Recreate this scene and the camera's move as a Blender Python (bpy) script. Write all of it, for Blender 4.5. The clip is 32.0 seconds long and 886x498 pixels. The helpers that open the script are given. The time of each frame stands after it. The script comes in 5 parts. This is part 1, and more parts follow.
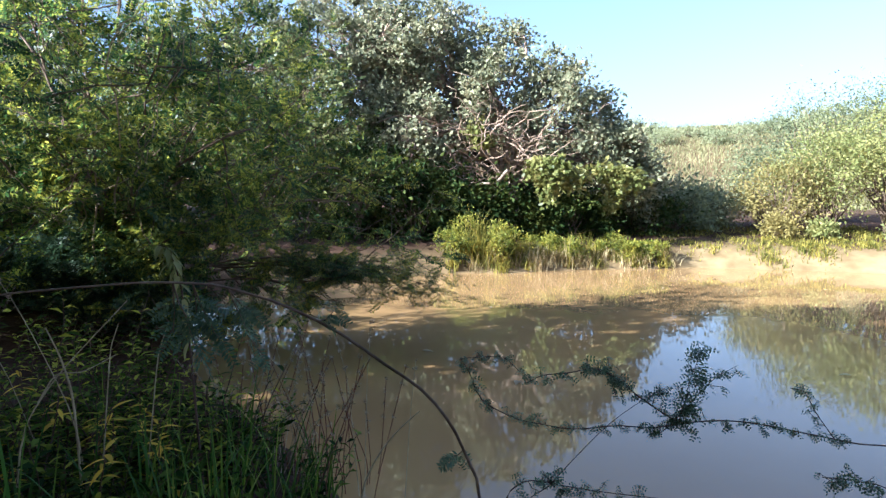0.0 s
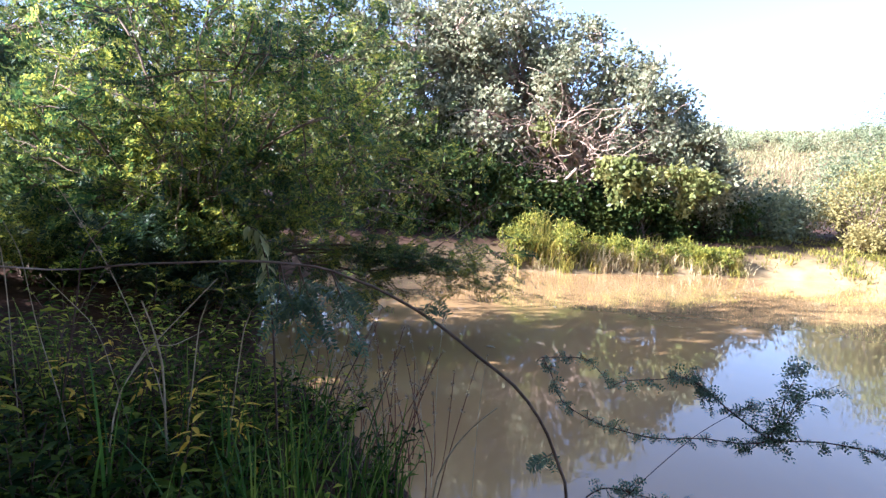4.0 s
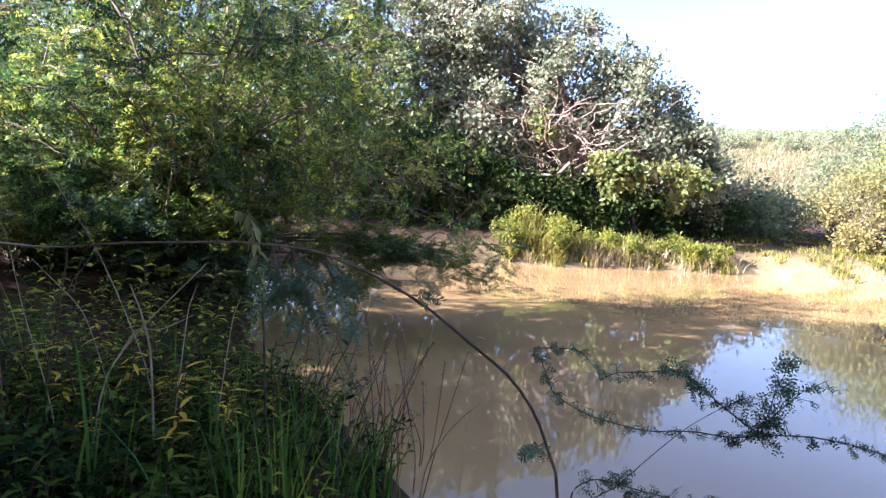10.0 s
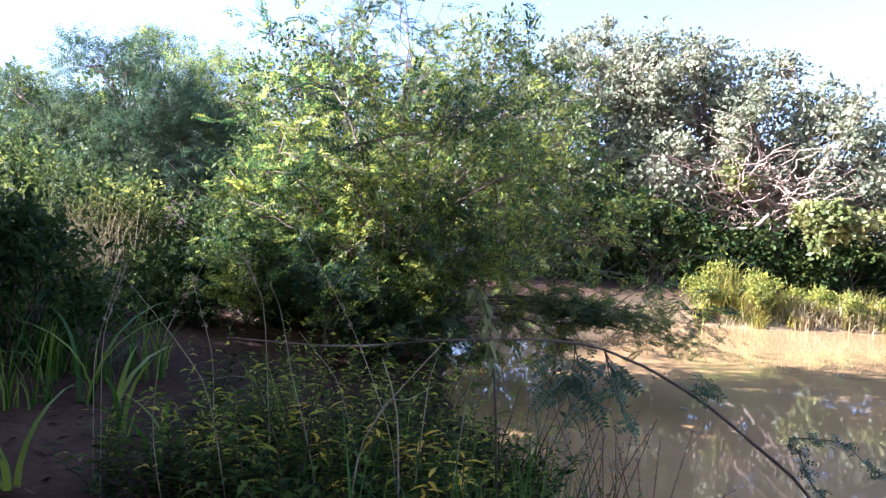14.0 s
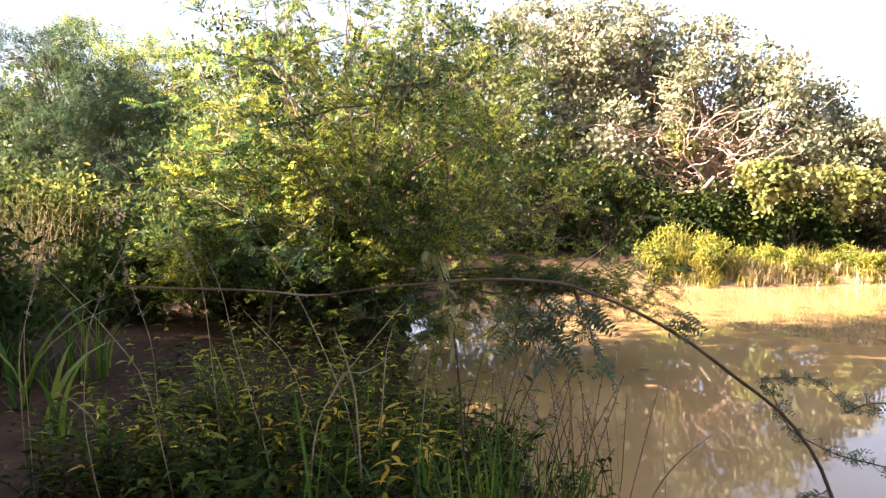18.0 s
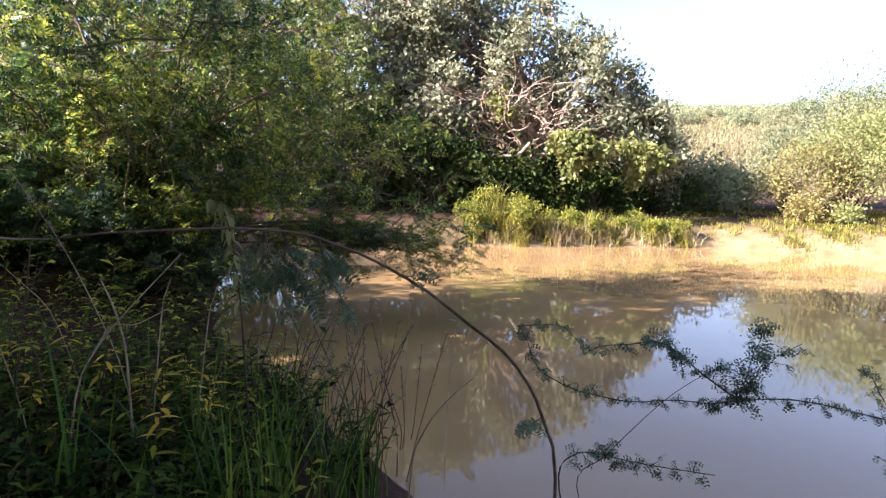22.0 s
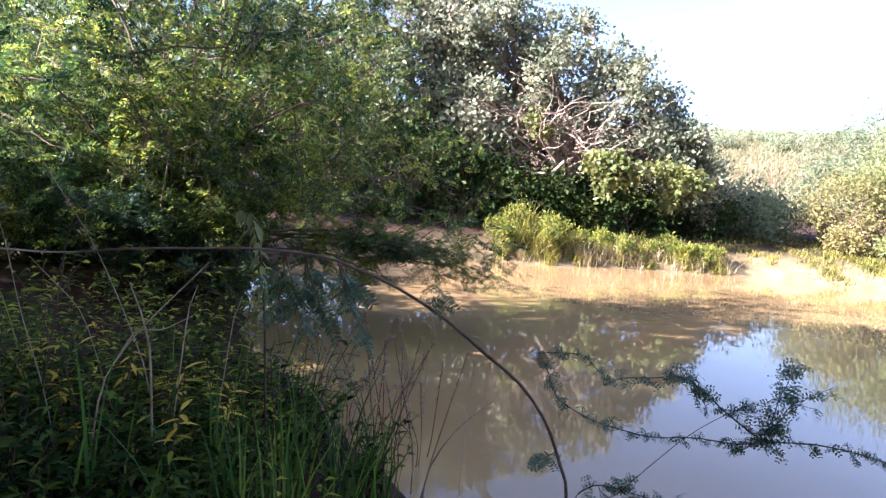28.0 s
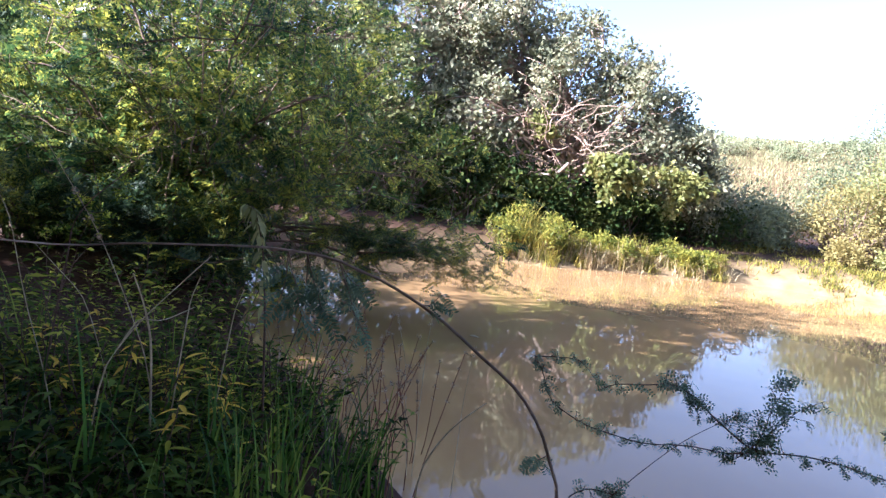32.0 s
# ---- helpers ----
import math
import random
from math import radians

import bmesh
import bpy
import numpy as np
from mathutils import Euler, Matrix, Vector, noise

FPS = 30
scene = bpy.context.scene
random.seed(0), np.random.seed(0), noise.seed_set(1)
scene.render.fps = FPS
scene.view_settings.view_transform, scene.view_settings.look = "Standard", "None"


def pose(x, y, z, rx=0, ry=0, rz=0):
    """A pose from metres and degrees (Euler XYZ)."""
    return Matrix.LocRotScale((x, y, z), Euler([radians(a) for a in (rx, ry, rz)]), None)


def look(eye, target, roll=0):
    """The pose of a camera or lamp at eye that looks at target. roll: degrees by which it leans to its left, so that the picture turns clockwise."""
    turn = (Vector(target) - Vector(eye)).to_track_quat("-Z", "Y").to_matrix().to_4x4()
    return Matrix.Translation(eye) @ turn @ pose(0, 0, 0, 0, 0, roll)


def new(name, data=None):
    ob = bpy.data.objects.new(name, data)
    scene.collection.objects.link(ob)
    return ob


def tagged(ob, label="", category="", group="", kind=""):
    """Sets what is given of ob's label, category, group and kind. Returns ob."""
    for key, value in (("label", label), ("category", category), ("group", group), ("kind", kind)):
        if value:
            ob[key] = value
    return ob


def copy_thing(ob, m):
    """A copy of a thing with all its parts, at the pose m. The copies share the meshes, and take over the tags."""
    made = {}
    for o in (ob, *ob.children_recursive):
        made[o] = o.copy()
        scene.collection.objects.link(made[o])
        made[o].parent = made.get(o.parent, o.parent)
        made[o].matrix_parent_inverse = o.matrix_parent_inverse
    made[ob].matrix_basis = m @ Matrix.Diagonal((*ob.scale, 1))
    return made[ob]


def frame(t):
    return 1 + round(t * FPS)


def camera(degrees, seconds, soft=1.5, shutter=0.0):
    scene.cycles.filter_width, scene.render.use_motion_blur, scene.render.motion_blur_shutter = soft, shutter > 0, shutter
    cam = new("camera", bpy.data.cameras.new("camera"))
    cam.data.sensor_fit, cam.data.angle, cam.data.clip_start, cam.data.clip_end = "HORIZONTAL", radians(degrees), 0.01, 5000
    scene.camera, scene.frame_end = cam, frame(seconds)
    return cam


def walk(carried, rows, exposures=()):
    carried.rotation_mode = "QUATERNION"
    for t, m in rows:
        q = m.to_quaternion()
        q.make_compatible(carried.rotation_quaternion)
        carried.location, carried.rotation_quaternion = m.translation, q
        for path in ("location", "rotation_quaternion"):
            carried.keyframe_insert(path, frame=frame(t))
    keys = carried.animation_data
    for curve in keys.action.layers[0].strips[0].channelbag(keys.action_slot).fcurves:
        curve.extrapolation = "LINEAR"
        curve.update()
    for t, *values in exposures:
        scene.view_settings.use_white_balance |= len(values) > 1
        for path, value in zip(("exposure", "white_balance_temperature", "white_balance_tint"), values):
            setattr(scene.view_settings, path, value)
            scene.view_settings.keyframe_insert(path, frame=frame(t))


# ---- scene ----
cam = camera(70.0, 32.0, soft=1.4)
PATH = [
    (0, (-0.381, 0.707, 1.306), (-0.328, 2.701, 1.152), 0.8),
    (0.5, (-0.416, 0.727, 1.291), (-0.425, 2.721, 1.142), 0.9),
    (1, (-0.432, 0.716, 1.298), (-0.522, 2.707, 1.122), 1.1),
    (1.5, (-0.404, 0.692, 1.3), (-0.478, 2.677, 1.067), 0.8),
    (2, (-0.409, 0.722, 1.293), (-0.471, 2.71, 1.078), 0.8),
    (2.5, (-0.404, 0.709, 1.316), (-0.549, 2.693, 1.113), 2.1),
    (4.5, (-0.467, 0.743, 1.289), (-0.592, 2.732, 1.116), 3.6),
    (5, (-0.468, 0.748, 1.287), (-0.588, 2.736, 1.105), 3.7),
    (5.5, (-0.47, 0.756, 1.285), (-0.582, 2.744, 1.1), 3.7),
    (6, (-0.462, 0.748, 1.29), (-0.588, 2.735, 1.102), 3.9),
    (6.5, (-0.466, 0.749, 1.29), (-0.57, 2.737, 1.098), 4.3),
    (7, (-0.455, 0.733, 1.297), (-0.572, 2.721, 1.112), 4.4),
    (7.5, (-0.459, 0.739, 1.291), (-0.581, 2.725, 1.091), 4.3),
    (8, (-0.46, 0.739, 1.288), (-0.579, 2.724, 1.075), 4.2),
    (8.5, (-0.462, 0.752, 1.281), (-0.564, 2.739, 1.077), 4.4),
    (9, (-0.459, 0.743, 1.283), (-0.558, 2.73, 1.079), 4.7),
    (9.5, (-0.466, 0.752, 1.281), (-0.572, 2.74, 1.091), 4.5),
    (10, (-0.461, 0.749, 1.283), (-0.566, 2.736, 1.084), 4.5),
    (10.5, (-0.467, 0.749, 1.288), (-0.57, 2.738, 1.105), 4.9),
    (11, (-0.461, 0.74, 1.29), (-0.571, 2.728, 1.104), 5.0),
    (11.5, (-0.475, 0.749, 1.289), (-0.603, 2.736, 1.097), 4.8),
    (12, (-0.501, 0.756, 1.286), (-0.734, 2.733, 1.096), 3.7),
    (12.5, (-0.55, 0.747, 1.29), (-0.951, 2.7, 1.126), 2.7),
    (13, (-0.612, 0.737, 1.298), (-1.195, 2.645, 1.162), 3.0),
    (13.5, (-0.616, 0.679, 1.336), (-1.255, 2.572, 1.252), 3.6),
    (14, (-0.621, 0.666, 1.342), (-1.266, 2.558, 1.281), 3.0),
    (14.5, (-0.609, 0.655, 1.343), (-1.223, 2.557, 1.27), 2.3),
    (15, (-0.61, 0.678, 1.322), (-1.159, 2.6, 1.251), 1.6),
    (15.5, (-0.616, 0.679, 1.321), (-1.224, 2.582, 1.241), 1.0),
    (17.5, (-0.654, 0.759, 1.274), (-1.258, 2.664, 1.184), -0.6),
    (18, (-0.645, 0.782, 1.269), (-1.153, 2.713, 1.159), -0.4),
    (18.5, (-0.582, 0.771, 1.273), (-0.841, 2.75, 1.145), 0.4),
    (19, (-0.555, 0.767, 1.275), (-0.67, 2.758, 1.135), 0.7),
    (19.5, (-0.555, 0.775, 1.275), (-0.638, 2.768, 1.129), 1.1),
    (20, (-0.541, 0.772, 1.276), (-0.61, 2.765, 1.121), 0.6),
    (20.5, (-0.514, 0.764, 1.278), (-0.51, 2.757, 1.106), 0.8),
    (21, (-0.501, 0.756, 1.279), (-0.456, 2.75, 1.13), 1.0),
    (21.5, (-0.5, 0.754, 1.272), (-0.417, 2.746, 1.112), 1.8),
    (22, (-0.514, 0.761, 1.27), (-0.495, 2.746, 1.029), 2.7),
    (22.5, (-0.514, 0.779, 1.269), (-0.6, 2.767, 1.063), 2.5),
    (23, (-0.503, 0.761, 1.278), (-0.588, 2.749, 1.076), 3.4),
    (23.5, (-0.491, 0.758, 1.284), (-0.629, 2.739, 1.053), 4.1),
    (24, (-0.477, 0.737, 1.296), (-0.553, 2.724, 1.082), 4.2),
    (24.5, (-0.483, 0.753, 1.29), (-0.577, 2.738, 1.072), 4.1),
    (25, (-0.492, 0.76, 1.289), (-0.582, 2.747, 1.079), 3.8),
    (25.5, (-0.492, 0.762, 1.292), (-0.583, 2.749, 1.08), 3.9),
    (27.5, (-0.497, 0.769, 1.293), (-0.591, 2.756, 1.083), 4.5),
    (28, (-0.501, 0.766, 1.296), (-0.578, 2.754, 1.087), 5.3),
    (28.5, (-0.5, 0.761, 1.303), (-0.591, 2.749, 1.106), 5.8),
    (29, (-0.513, 0.771, 1.302), (-0.596, 2.76, 1.1), 6.8),
    (29.5, (-0.499, 0.752, 1.313), (-0.575, 2.742, 1.124), 7.0),
    (30, (-0.507, 0.765, 1.309), (-0.565, 2.755, 1.113), 7.5),
    (30.5, (-0.503, 0.748, 1.316), (-0.562, 2.739, 1.13), 7.9),
    (31, (-0.516, 0.767, 1.308), (-0.583, 2.757, 1.125), 7.6),
    (31.5, (-0.51, 0.758, 1.31), (-0.575, 2.748, 1.117), 7.6),
    (32, (-0.5, 0.751, 1.309), (-0.581, 2.738, 1.09), 7.3),
]
# How the clip's camera drifts in brightness and tint: seconds, stops, kelvin, tint.
EXPOSURES = [(0, 2.34, 4800, 10), (2.5, 2.67, 4850, 12), (4.5, 2.79, 4840, 23), (12, 2.84, 4840, 23), (13, 3.29, 4610, 21), (14, 3.04, 4710, 24), (15.5, 3.09, 5210, 24), (17.5, 3.44, 6190, 24), (19, 3.04, 6390, 25), (20, 2.79, 6390, 25), (21.5, 2.59, 5590, 25), (22.0, 2.59, 5280, 23), (23, 2.83, 4980, 22), (24, 2.89, 4910, 22), (32, 2.79, 4860, 24)]
walk(cam, [(t, look(eye, target, roll)) for t, eye, target, roll in PATH], EXPOSURES)

# ---- light ----
SUN_FROM = Vector((-0.91, -0.41, 0.0)).normalized()
SUN_UP = radians(27)
world = bpy.data.worlds.new("sky")
scene.world = world
world.use_nodes = True
wn = world.node_tree
sky = wn.nodes.new("ShaderNodeTexSky")
sky.sky_type, sky.sun_disc = "NISHITA", False
sky.sun_elevation, sky.sun_rotation = SUN_UP, math.atan2(SUN_FROM.x, SUN_FROM.y)
sky.dust_density, sky.air_density, sky.ozone_density = 1.6, 1.0, 1.0
haze = wn.nodes.new("ShaderNodeHueSaturation")
haze.inputs["Saturation"].default_value = 0.7
wn.links.new(sky.outputs[0], haze.inputs["Color"])
wn.links.new(haze.outputs[0], wn.nodes["Background"].inputs[0])
wn.nodes["Background"].inputs[1].default_value = 0.062
sun = new("sun", bpy.data.lights.new("sun", "SUN"))
sun.data.energy, sun.data.angle, sun.data.color = 5.0, radians(0.6), (1.0, 0.86, 0.66)
way = -(SUN_FROM * math.cos(SUN_UP) + Vector((0, 0, math.sin(SUN_UP))))
sun.rotation_mode = "QUATERNION"
sun.rotation_quaternion = way.to_track_quat("-Z", "Y")
rng = np.random.default_rng(7)


# ---- materials ----
def material(name):
    m = bpy.data.materials.new(name)
    m.use_nodes = True
    m.node_tree.nodes.clear()
    return m, m.node_tree.nodes, m.node_tree.links


def ramp(nodes, stops):
    r = nodes.new("ShaderNodeValToRGB")
    while len(r.color_ramp.elements) < len(stops):
        r.color_ramp.elements.new(0.5)
    for e, (at, c) in zip(r.color_ramp.elements, stops):
        e.position, e.color = at, (*c, 1)
    return r


def leaf_material(name, dark, mid, light, glow=0.35, rough=0.55, patch=1.2, gloss=0.25):
    """Leaves: three greens mixed leaf by leaf and in drifts, with light let through."""
    m, nodes, links = material(name)
    geo, noisy, add = nodes.new("ShaderNodeNewGeometry"), nodes.new("ShaderNodeTexNoise"), nodes.new("ShaderNodeMath")
    tex = nodes.new("ShaderNodeTexCoord")
    noisy.inputs["Scale"].default_value = patch
    links.new(tex.outputs["Object"], noisy.inputs["Vector"])
    add.operation = "MULTIPLY_ADD"
    info, joined = nodes.new("ShaderNodeObjectInfo"), nodes.new("ShaderNodeMath")
    joined.operation = "ADD"
    links.new(geo.outputs["Random Per Island"], joined.inputs[0]), links.new(info.outputs["Random"], joined.inputs[1])
    wrapped = nodes.new("ShaderNodeMath")
    wrapped.operation = "FRACT"
    links.new(joined.outputs[0], wrapped.inputs[0])
    links.new(wrapped.outputs[0], add.inputs[0])
    add.inputs[1].default_value = 0.6
    scale = nodes.new("ShaderNodeMath")
    scale.operation = "MULTIPLY_ADD"
    scale.inputs[1].default_value, scale.inputs[2].default_value = 1.3, -0.4
    links.new(noisy.outputs[0], scale.inputs[0])
    links.new(scale.outputs[0], add.inputs[2])
    r = ramp(nodes, [(0.1, dark), (0.5, mid), (0.95, light)])
    links.new(add.outputs[0], r.inputs[0])
    face, thin, mix, out = (nodes.new(f"ShaderNode{k}") for k in ("BsdfPrincipled", "BsdfTranslucent", "MixShader", "OutputMaterial"))
    face.inputs["Roughness"].default_value, face.inputs["Specular IOR Level"].default_value = rough, gloss
    links.new(r.outputs[0], face.inputs["Base Color"])
    warm = nodes.new("ShaderNodeHueSaturation")
    warm.inputs["Hue"].default_value, warm.inputs["Value"].default_value = 0.485, 1.5
    links.new(r.outputs[0], warm.inputs["Color"])
    links.new(warm.outputs[0], thin.inputs[0])
    mix.inputs[0].default_value = glow
    links.new(face.outputs[0], mix.inputs[1]), links.new(thin.outputs[0], mix.inputs[2])
    links.new(mix.outputs[0], out.inputs[0])
    return m


def rough_material(name, stops, scale=8.0, fine=60.0, bump=0.4, rough=0.9, stretch=(1, 1, 1)):
    """Bark, soil and dry stalks: colour at two scales and a bump."""
    m, nodes, links = material(name)
    tex, place = nodes.new("ShaderNodeTexCoord"), nodes.new("ShaderNodeMapping")
    place.inputs["Scale"].default_value = stretch
    links.new(tex.outputs["Object"], place.inputs[0])
    coarse, grain, mixed = nodes.new("ShaderNodeTexNoise"), nodes.new("ShaderNodeTexNoise"), nodes.new("ShaderNodeMath")
    for n, s in ((coarse, scale), (grain, fine)):
        n.inputs["Scale"].default_value, n.inputs["Detail"].default_value = s, 5
        links.new(place.outputs[0], n.inputs["Vector"])
    mixed.operation = "MULTIPLY_ADD"
    links.new(grain.outputs[0], mixed.inputs[0])
    mixed.inputs[1].default_value = 0.5
    half = nodes.new("ShaderNodeMath")
    half.operation = "MULTIPLY_ADD"
    half.inputs[1].default_value, half.inputs[2].default_value = 0.9, -0.2
    links.new(coarse.outputs[0], half.inputs[0])
    links.new(half.outputs[0], mixed.inputs[2])
    r = ramp(nodes, stops)
    links.new(mixed.outputs[0], r.inputs[0])
    face, out, relief = nodes.new("ShaderNodeBsdfPrincipled"), nodes.new("ShaderNodeOutputMaterial"), nodes.new("ShaderNodeBump")
    relief.inputs["Strength"].default_value, relief.inputs["Distance"].default_value = bump, 0.02
    links.new(mixed.outputs[0], relief.inputs["Height"])
    links.new(relief.outputs[0], face.inputs["Normal"])
    face.inputs["Roughness"].default_value, face.inputs["Specular IOR Level"].default_value = rough, 0.12
    links.new(r.outputs[0], face.inputs["Base Color"])
    links.new(face.outputs[0], out.inputs[0])
    return m


def ground_material():
    """Red-brown soil with pale sand and dry litter, and sand where the mask says so."""
    m = rough_material("soil", [(0.2, (0.014, 0.008, 0.005)), (0.5, (0.045, 0.024, 0.015)), (0.8, (0.11, 0.06, 0.036))], 1.3, 22, 0.8)
    nodes, links = m.node_tree.nodes, m.node_tree.links
    mask, noisy, mix, tex = nodes.new("ShaderNodeAttribute"), nodes.new("ShaderNodeTexNoise"), nodes.new("ShaderNodeMix"), nodes.new("ShaderNodeTexCoord")
    mask.attribute_name = "sand"
    noisy.inputs["Scale"].default_value, noisy.inputs["Detail"].default_value = 3.0, 6
    links.new(tex.outputs["Object"], noisy.inputs["Vector"])
    r = ramp(nodes, [(0.3, (0.17, 0.12, 0.055)), (0.7, (0.3, 0.22, 0.11))])
    links.new(noisy.outputs[0], r.inputs[0])
    mix.data_type = "RGBA"
    links.new(mask.outputs["Fac"], mix.inputs[0])
    face = nodes["Principled BSDF"]
    links.new(face.inputs["Base Color"].links[0].from_socket, mix.inputs[6])
    links.new(r.outputs[0], mix.inputs[7])
    links.new(mix.outputs[2], face.inputs["Base Color"])
    return m


def water_material():
    """Still muddy pond water: opaque brown with a smooth, faintly rippled skin."""
    m, nodes, links = material("muddy_water")
    tex, wide, fine, sum_, relief = (nodes.new(f"ShaderNode{k}") for k in ("TexCoord", "TexNoise", "TexNoise", "Math", "Bump"))
    wide.inputs["Scale"].default_value, fine.inputs["Scale"].default_value = 2.2, 16.0
    wide.inputs["Detail"].default_value, fine.inputs["Detail"].default_value = 2, 2
    stretch = nodes.new("ShaderNodeMapping")
    stretch.inputs["Scale"].default_value = (1.0, 2.2, 1.0)
    links.new(tex.outputs["Object"], stretch.inputs[0])
    for n in (wide, fine):
        links.new(stretch.outputs[0], n.inputs["Vector"])
    sum_.operation = "MULTIPLY_ADD"
    links.new(fine.outputs[0], sum_.inputs[0])
    sum_.inputs[1].default_value = 0.12
    links.new(wide.outputs[0], sum_.inputs[2])
    relief.inputs["Strength"].default_value, relief.inputs["Distance"].default_value = 0.03, 0.02
    links.new(sum_.outputs[0], relief.inputs["Height"])
    silt = nodes.new("ShaderNodeTexNoise")
    silt.inputs["Scale"].default_value, silt.inputs["Detail"].default_value = 0.5, 4
    links.new(tex.outputs["Object"], silt.inputs["Vector"])
    r = ramp(nodes, [(0.3, (0.3, 0.185, 0.078)), (0.7, (0.385, 0.245, 0.106))])
    links.new(silt.outputs[0], r.inputs[0])
    face, out = nodes.new("ShaderNodeBsdfPrincipled"), nodes.new("ShaderNodeOutputMaterial")
    face.inputs["Roughness"].default_value, face.inputs["IOR"].default_value = 0.012, 1.4
    links.new(r.outputs[0], face.inputs["Base Color"])
    links.new(relief.outputs[0], face.inputs["Normal"])
    links.new(face.outputs[0], out.inputs[0])
    return m


SOIL, WATER = ground_material(), water_material()
BARK = rough_material("grey_brown_bark", [(0.2, (0.05, 0.035, 0.025)), (0.55, (0.16, 0.115, 0.08)), (0.85, (0.34, 0.26, 0.19))], 9, 50, 0.8)
PALE_BARK = rough_material("pale_grey_bark", [(0.2, (0.15, 0.1, 0.07)), (0.55, (0.35, 0.255, 0.185)), (0.85, (0.54, 0.42, 0.32))], 7, 45, 0.7)
STEM_BARK = rough_material("smooth_grey_stem", [(0.2, (0.06, 0.042, 0.03)), (0.55, (0.17, 0.125, 0.09)), (0.85, (0.34, 0.27, 0.2))], 8, 50, 0.5)
TWIG = rough_material("dark_twig", [(0.2, (0.04, 0.025, 0.02)), (0.6, (0.12, 0.075, 0.055)), (0.9, (0.25, 0.17, 0.12))], 20, 120, 0.5, 0.7)
STRAW = rough_material("dry_straw", [(0.2, (0.2, 0.15, 0.085)), (0.55, (0.38, 0.31, 0.19)), (0.9, (0.55, 0.47, 0.33))], 20, 120, 0.3)
RUSTY = rough_material("red_brown_stem", [(0.2, (0.08, 0.03, 0.02)), (0.55, (0.2, 0.09, 0.06)), (0.9, (0.34, 0.18, 0.12))], 20, 120, 0.3)
SEED = rough_material("pale_seed_husks", [(0.2, (0.22, 0.17, 0.11)), (0.55, (0.36, 0.28, 0.19)), (0.9, (0.5, 0.41, 0.3))], 30, 120, 0.3)
CUT_WOOD = rough_material("weathered_pale_wood", [(0.2, (0.16, 0.12, 0.085)), (0.6, (0.3, 0.245, 0.19)), (0.9, (0.44, 0.38, 0.31))], 12, 80, 0.5)
FEATHERY = leaf_material("feathery_leaves", (0.008, 0.028, 0.011), (0.048, 0.098, 0.026), (0.35, 0.36, 0.045), 0.6, 0.42, 2.2, 0.5)
# Blue-green leaves, also dark enough to stand in for shade on low boughs.
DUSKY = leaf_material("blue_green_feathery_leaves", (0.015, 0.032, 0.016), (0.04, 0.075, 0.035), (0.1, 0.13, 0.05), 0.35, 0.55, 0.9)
BROAD = leaf_material("leathery_leaves", (0.06, 0.072, 0.042), (0.19, 0.205, 0.115), (0.37, 0.35, 0.21), 0.3, 0.6, 1.6, 0.2)
BRIGHT = leaf_material("fresh_leaves", (0.06, 0.08, 0.02), (0.15, 0.165, 0.045), (0.33, 0.31, 0.10), 0.35, 0.45, 1.5)
# Shrub greens lowered to carry the shade beneath the trees.
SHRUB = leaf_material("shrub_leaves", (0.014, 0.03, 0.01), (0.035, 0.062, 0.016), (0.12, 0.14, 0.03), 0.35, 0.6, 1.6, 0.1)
FAR_SHRUB = leaf_material("dusty_shrub_leaves", (0.10, 0.13, 0.04), (0.2, 0.22, 0.07), (0.34, 0.32, 0.11), 0.35, 0.6, 0.5)
# Shrub greens paled towards the hill's tone to stand in for distance haze.
HILL_SHRUB = leaf_material("haze_paled_shrub_leaves", (0.17, 0.2, 0.1), (0.24, 0.26, 0.14), (0.32, 0.33, 0.18), 0.3, 0.7, 0.3)
WEED = leaf_material("weed_leaves", (0.005, 0.013, 0.002), (0.08, 0.135, 0.014), (0.58, 0.56, 0.06), 0.45, 0.55, 5.0, 0.08)
# Lit copy of the shrub leaves: sunshine put into the greens.
SUNNY = leaf_material("sun_brightened_bush_leaves", (0.03, 0.045, 0.01), (0.075, 0.1, 0.022), (0.25, 0.25, 0.045), 0.45, 0.65, 3.0, 0.08)
# Near-black copy of the weed leaves: shade low in the weeds, as colour.
UNDER = leaf_material("shade_dark_weed_leaves", (0.003, 0.008, 0.002), (0.014, 0.034, 0.005), (0.13, 0.18, 0.025), 0.3, 0.6, 4.0, 0.05)
# Bush greens greyed and lightened, with haze put into the colour.
HAZY = leaf_material("haze_greyed_bush_leaves", (0.08, 0.1, 0.055), (0.15, 0.175, 0.09), (0.28, 0.29, 0.14), 0.35, 0.5, 0.8)
OCHRE = leaf_material("yellowed_bush_leaves", (0.11, 0.1, 0.03), (0.22, 0.19, 0.06), (0.36, 0.3, 0.1), 0.35, 0.6, 0.7)
GREEN = leaf_material("green_tree_leaves", (0.03, 0.05, 0.02), (0.1, 0.13, 0.05), (0.32, 0.32, 0.12), 0.4, 0.45, 0.8)
# Yellow leaves brightened to stand in for sun flecks.
GOLDEN = leaf_material("sunfleck_yellow_leaves", (0.4, 0.27, 0.02), (0.7, 0.5, 0.04), (0.85, 0.68, 0.1), 0.45, 0.5, 6.0, 0.2)
GRASS = leaf_material("green_grass", (0.013, 0.038, 0.006), (0.055, 0.13, 0.015), (0.26, 0.32, 0.04), 0.4, 0.5, 1.5)
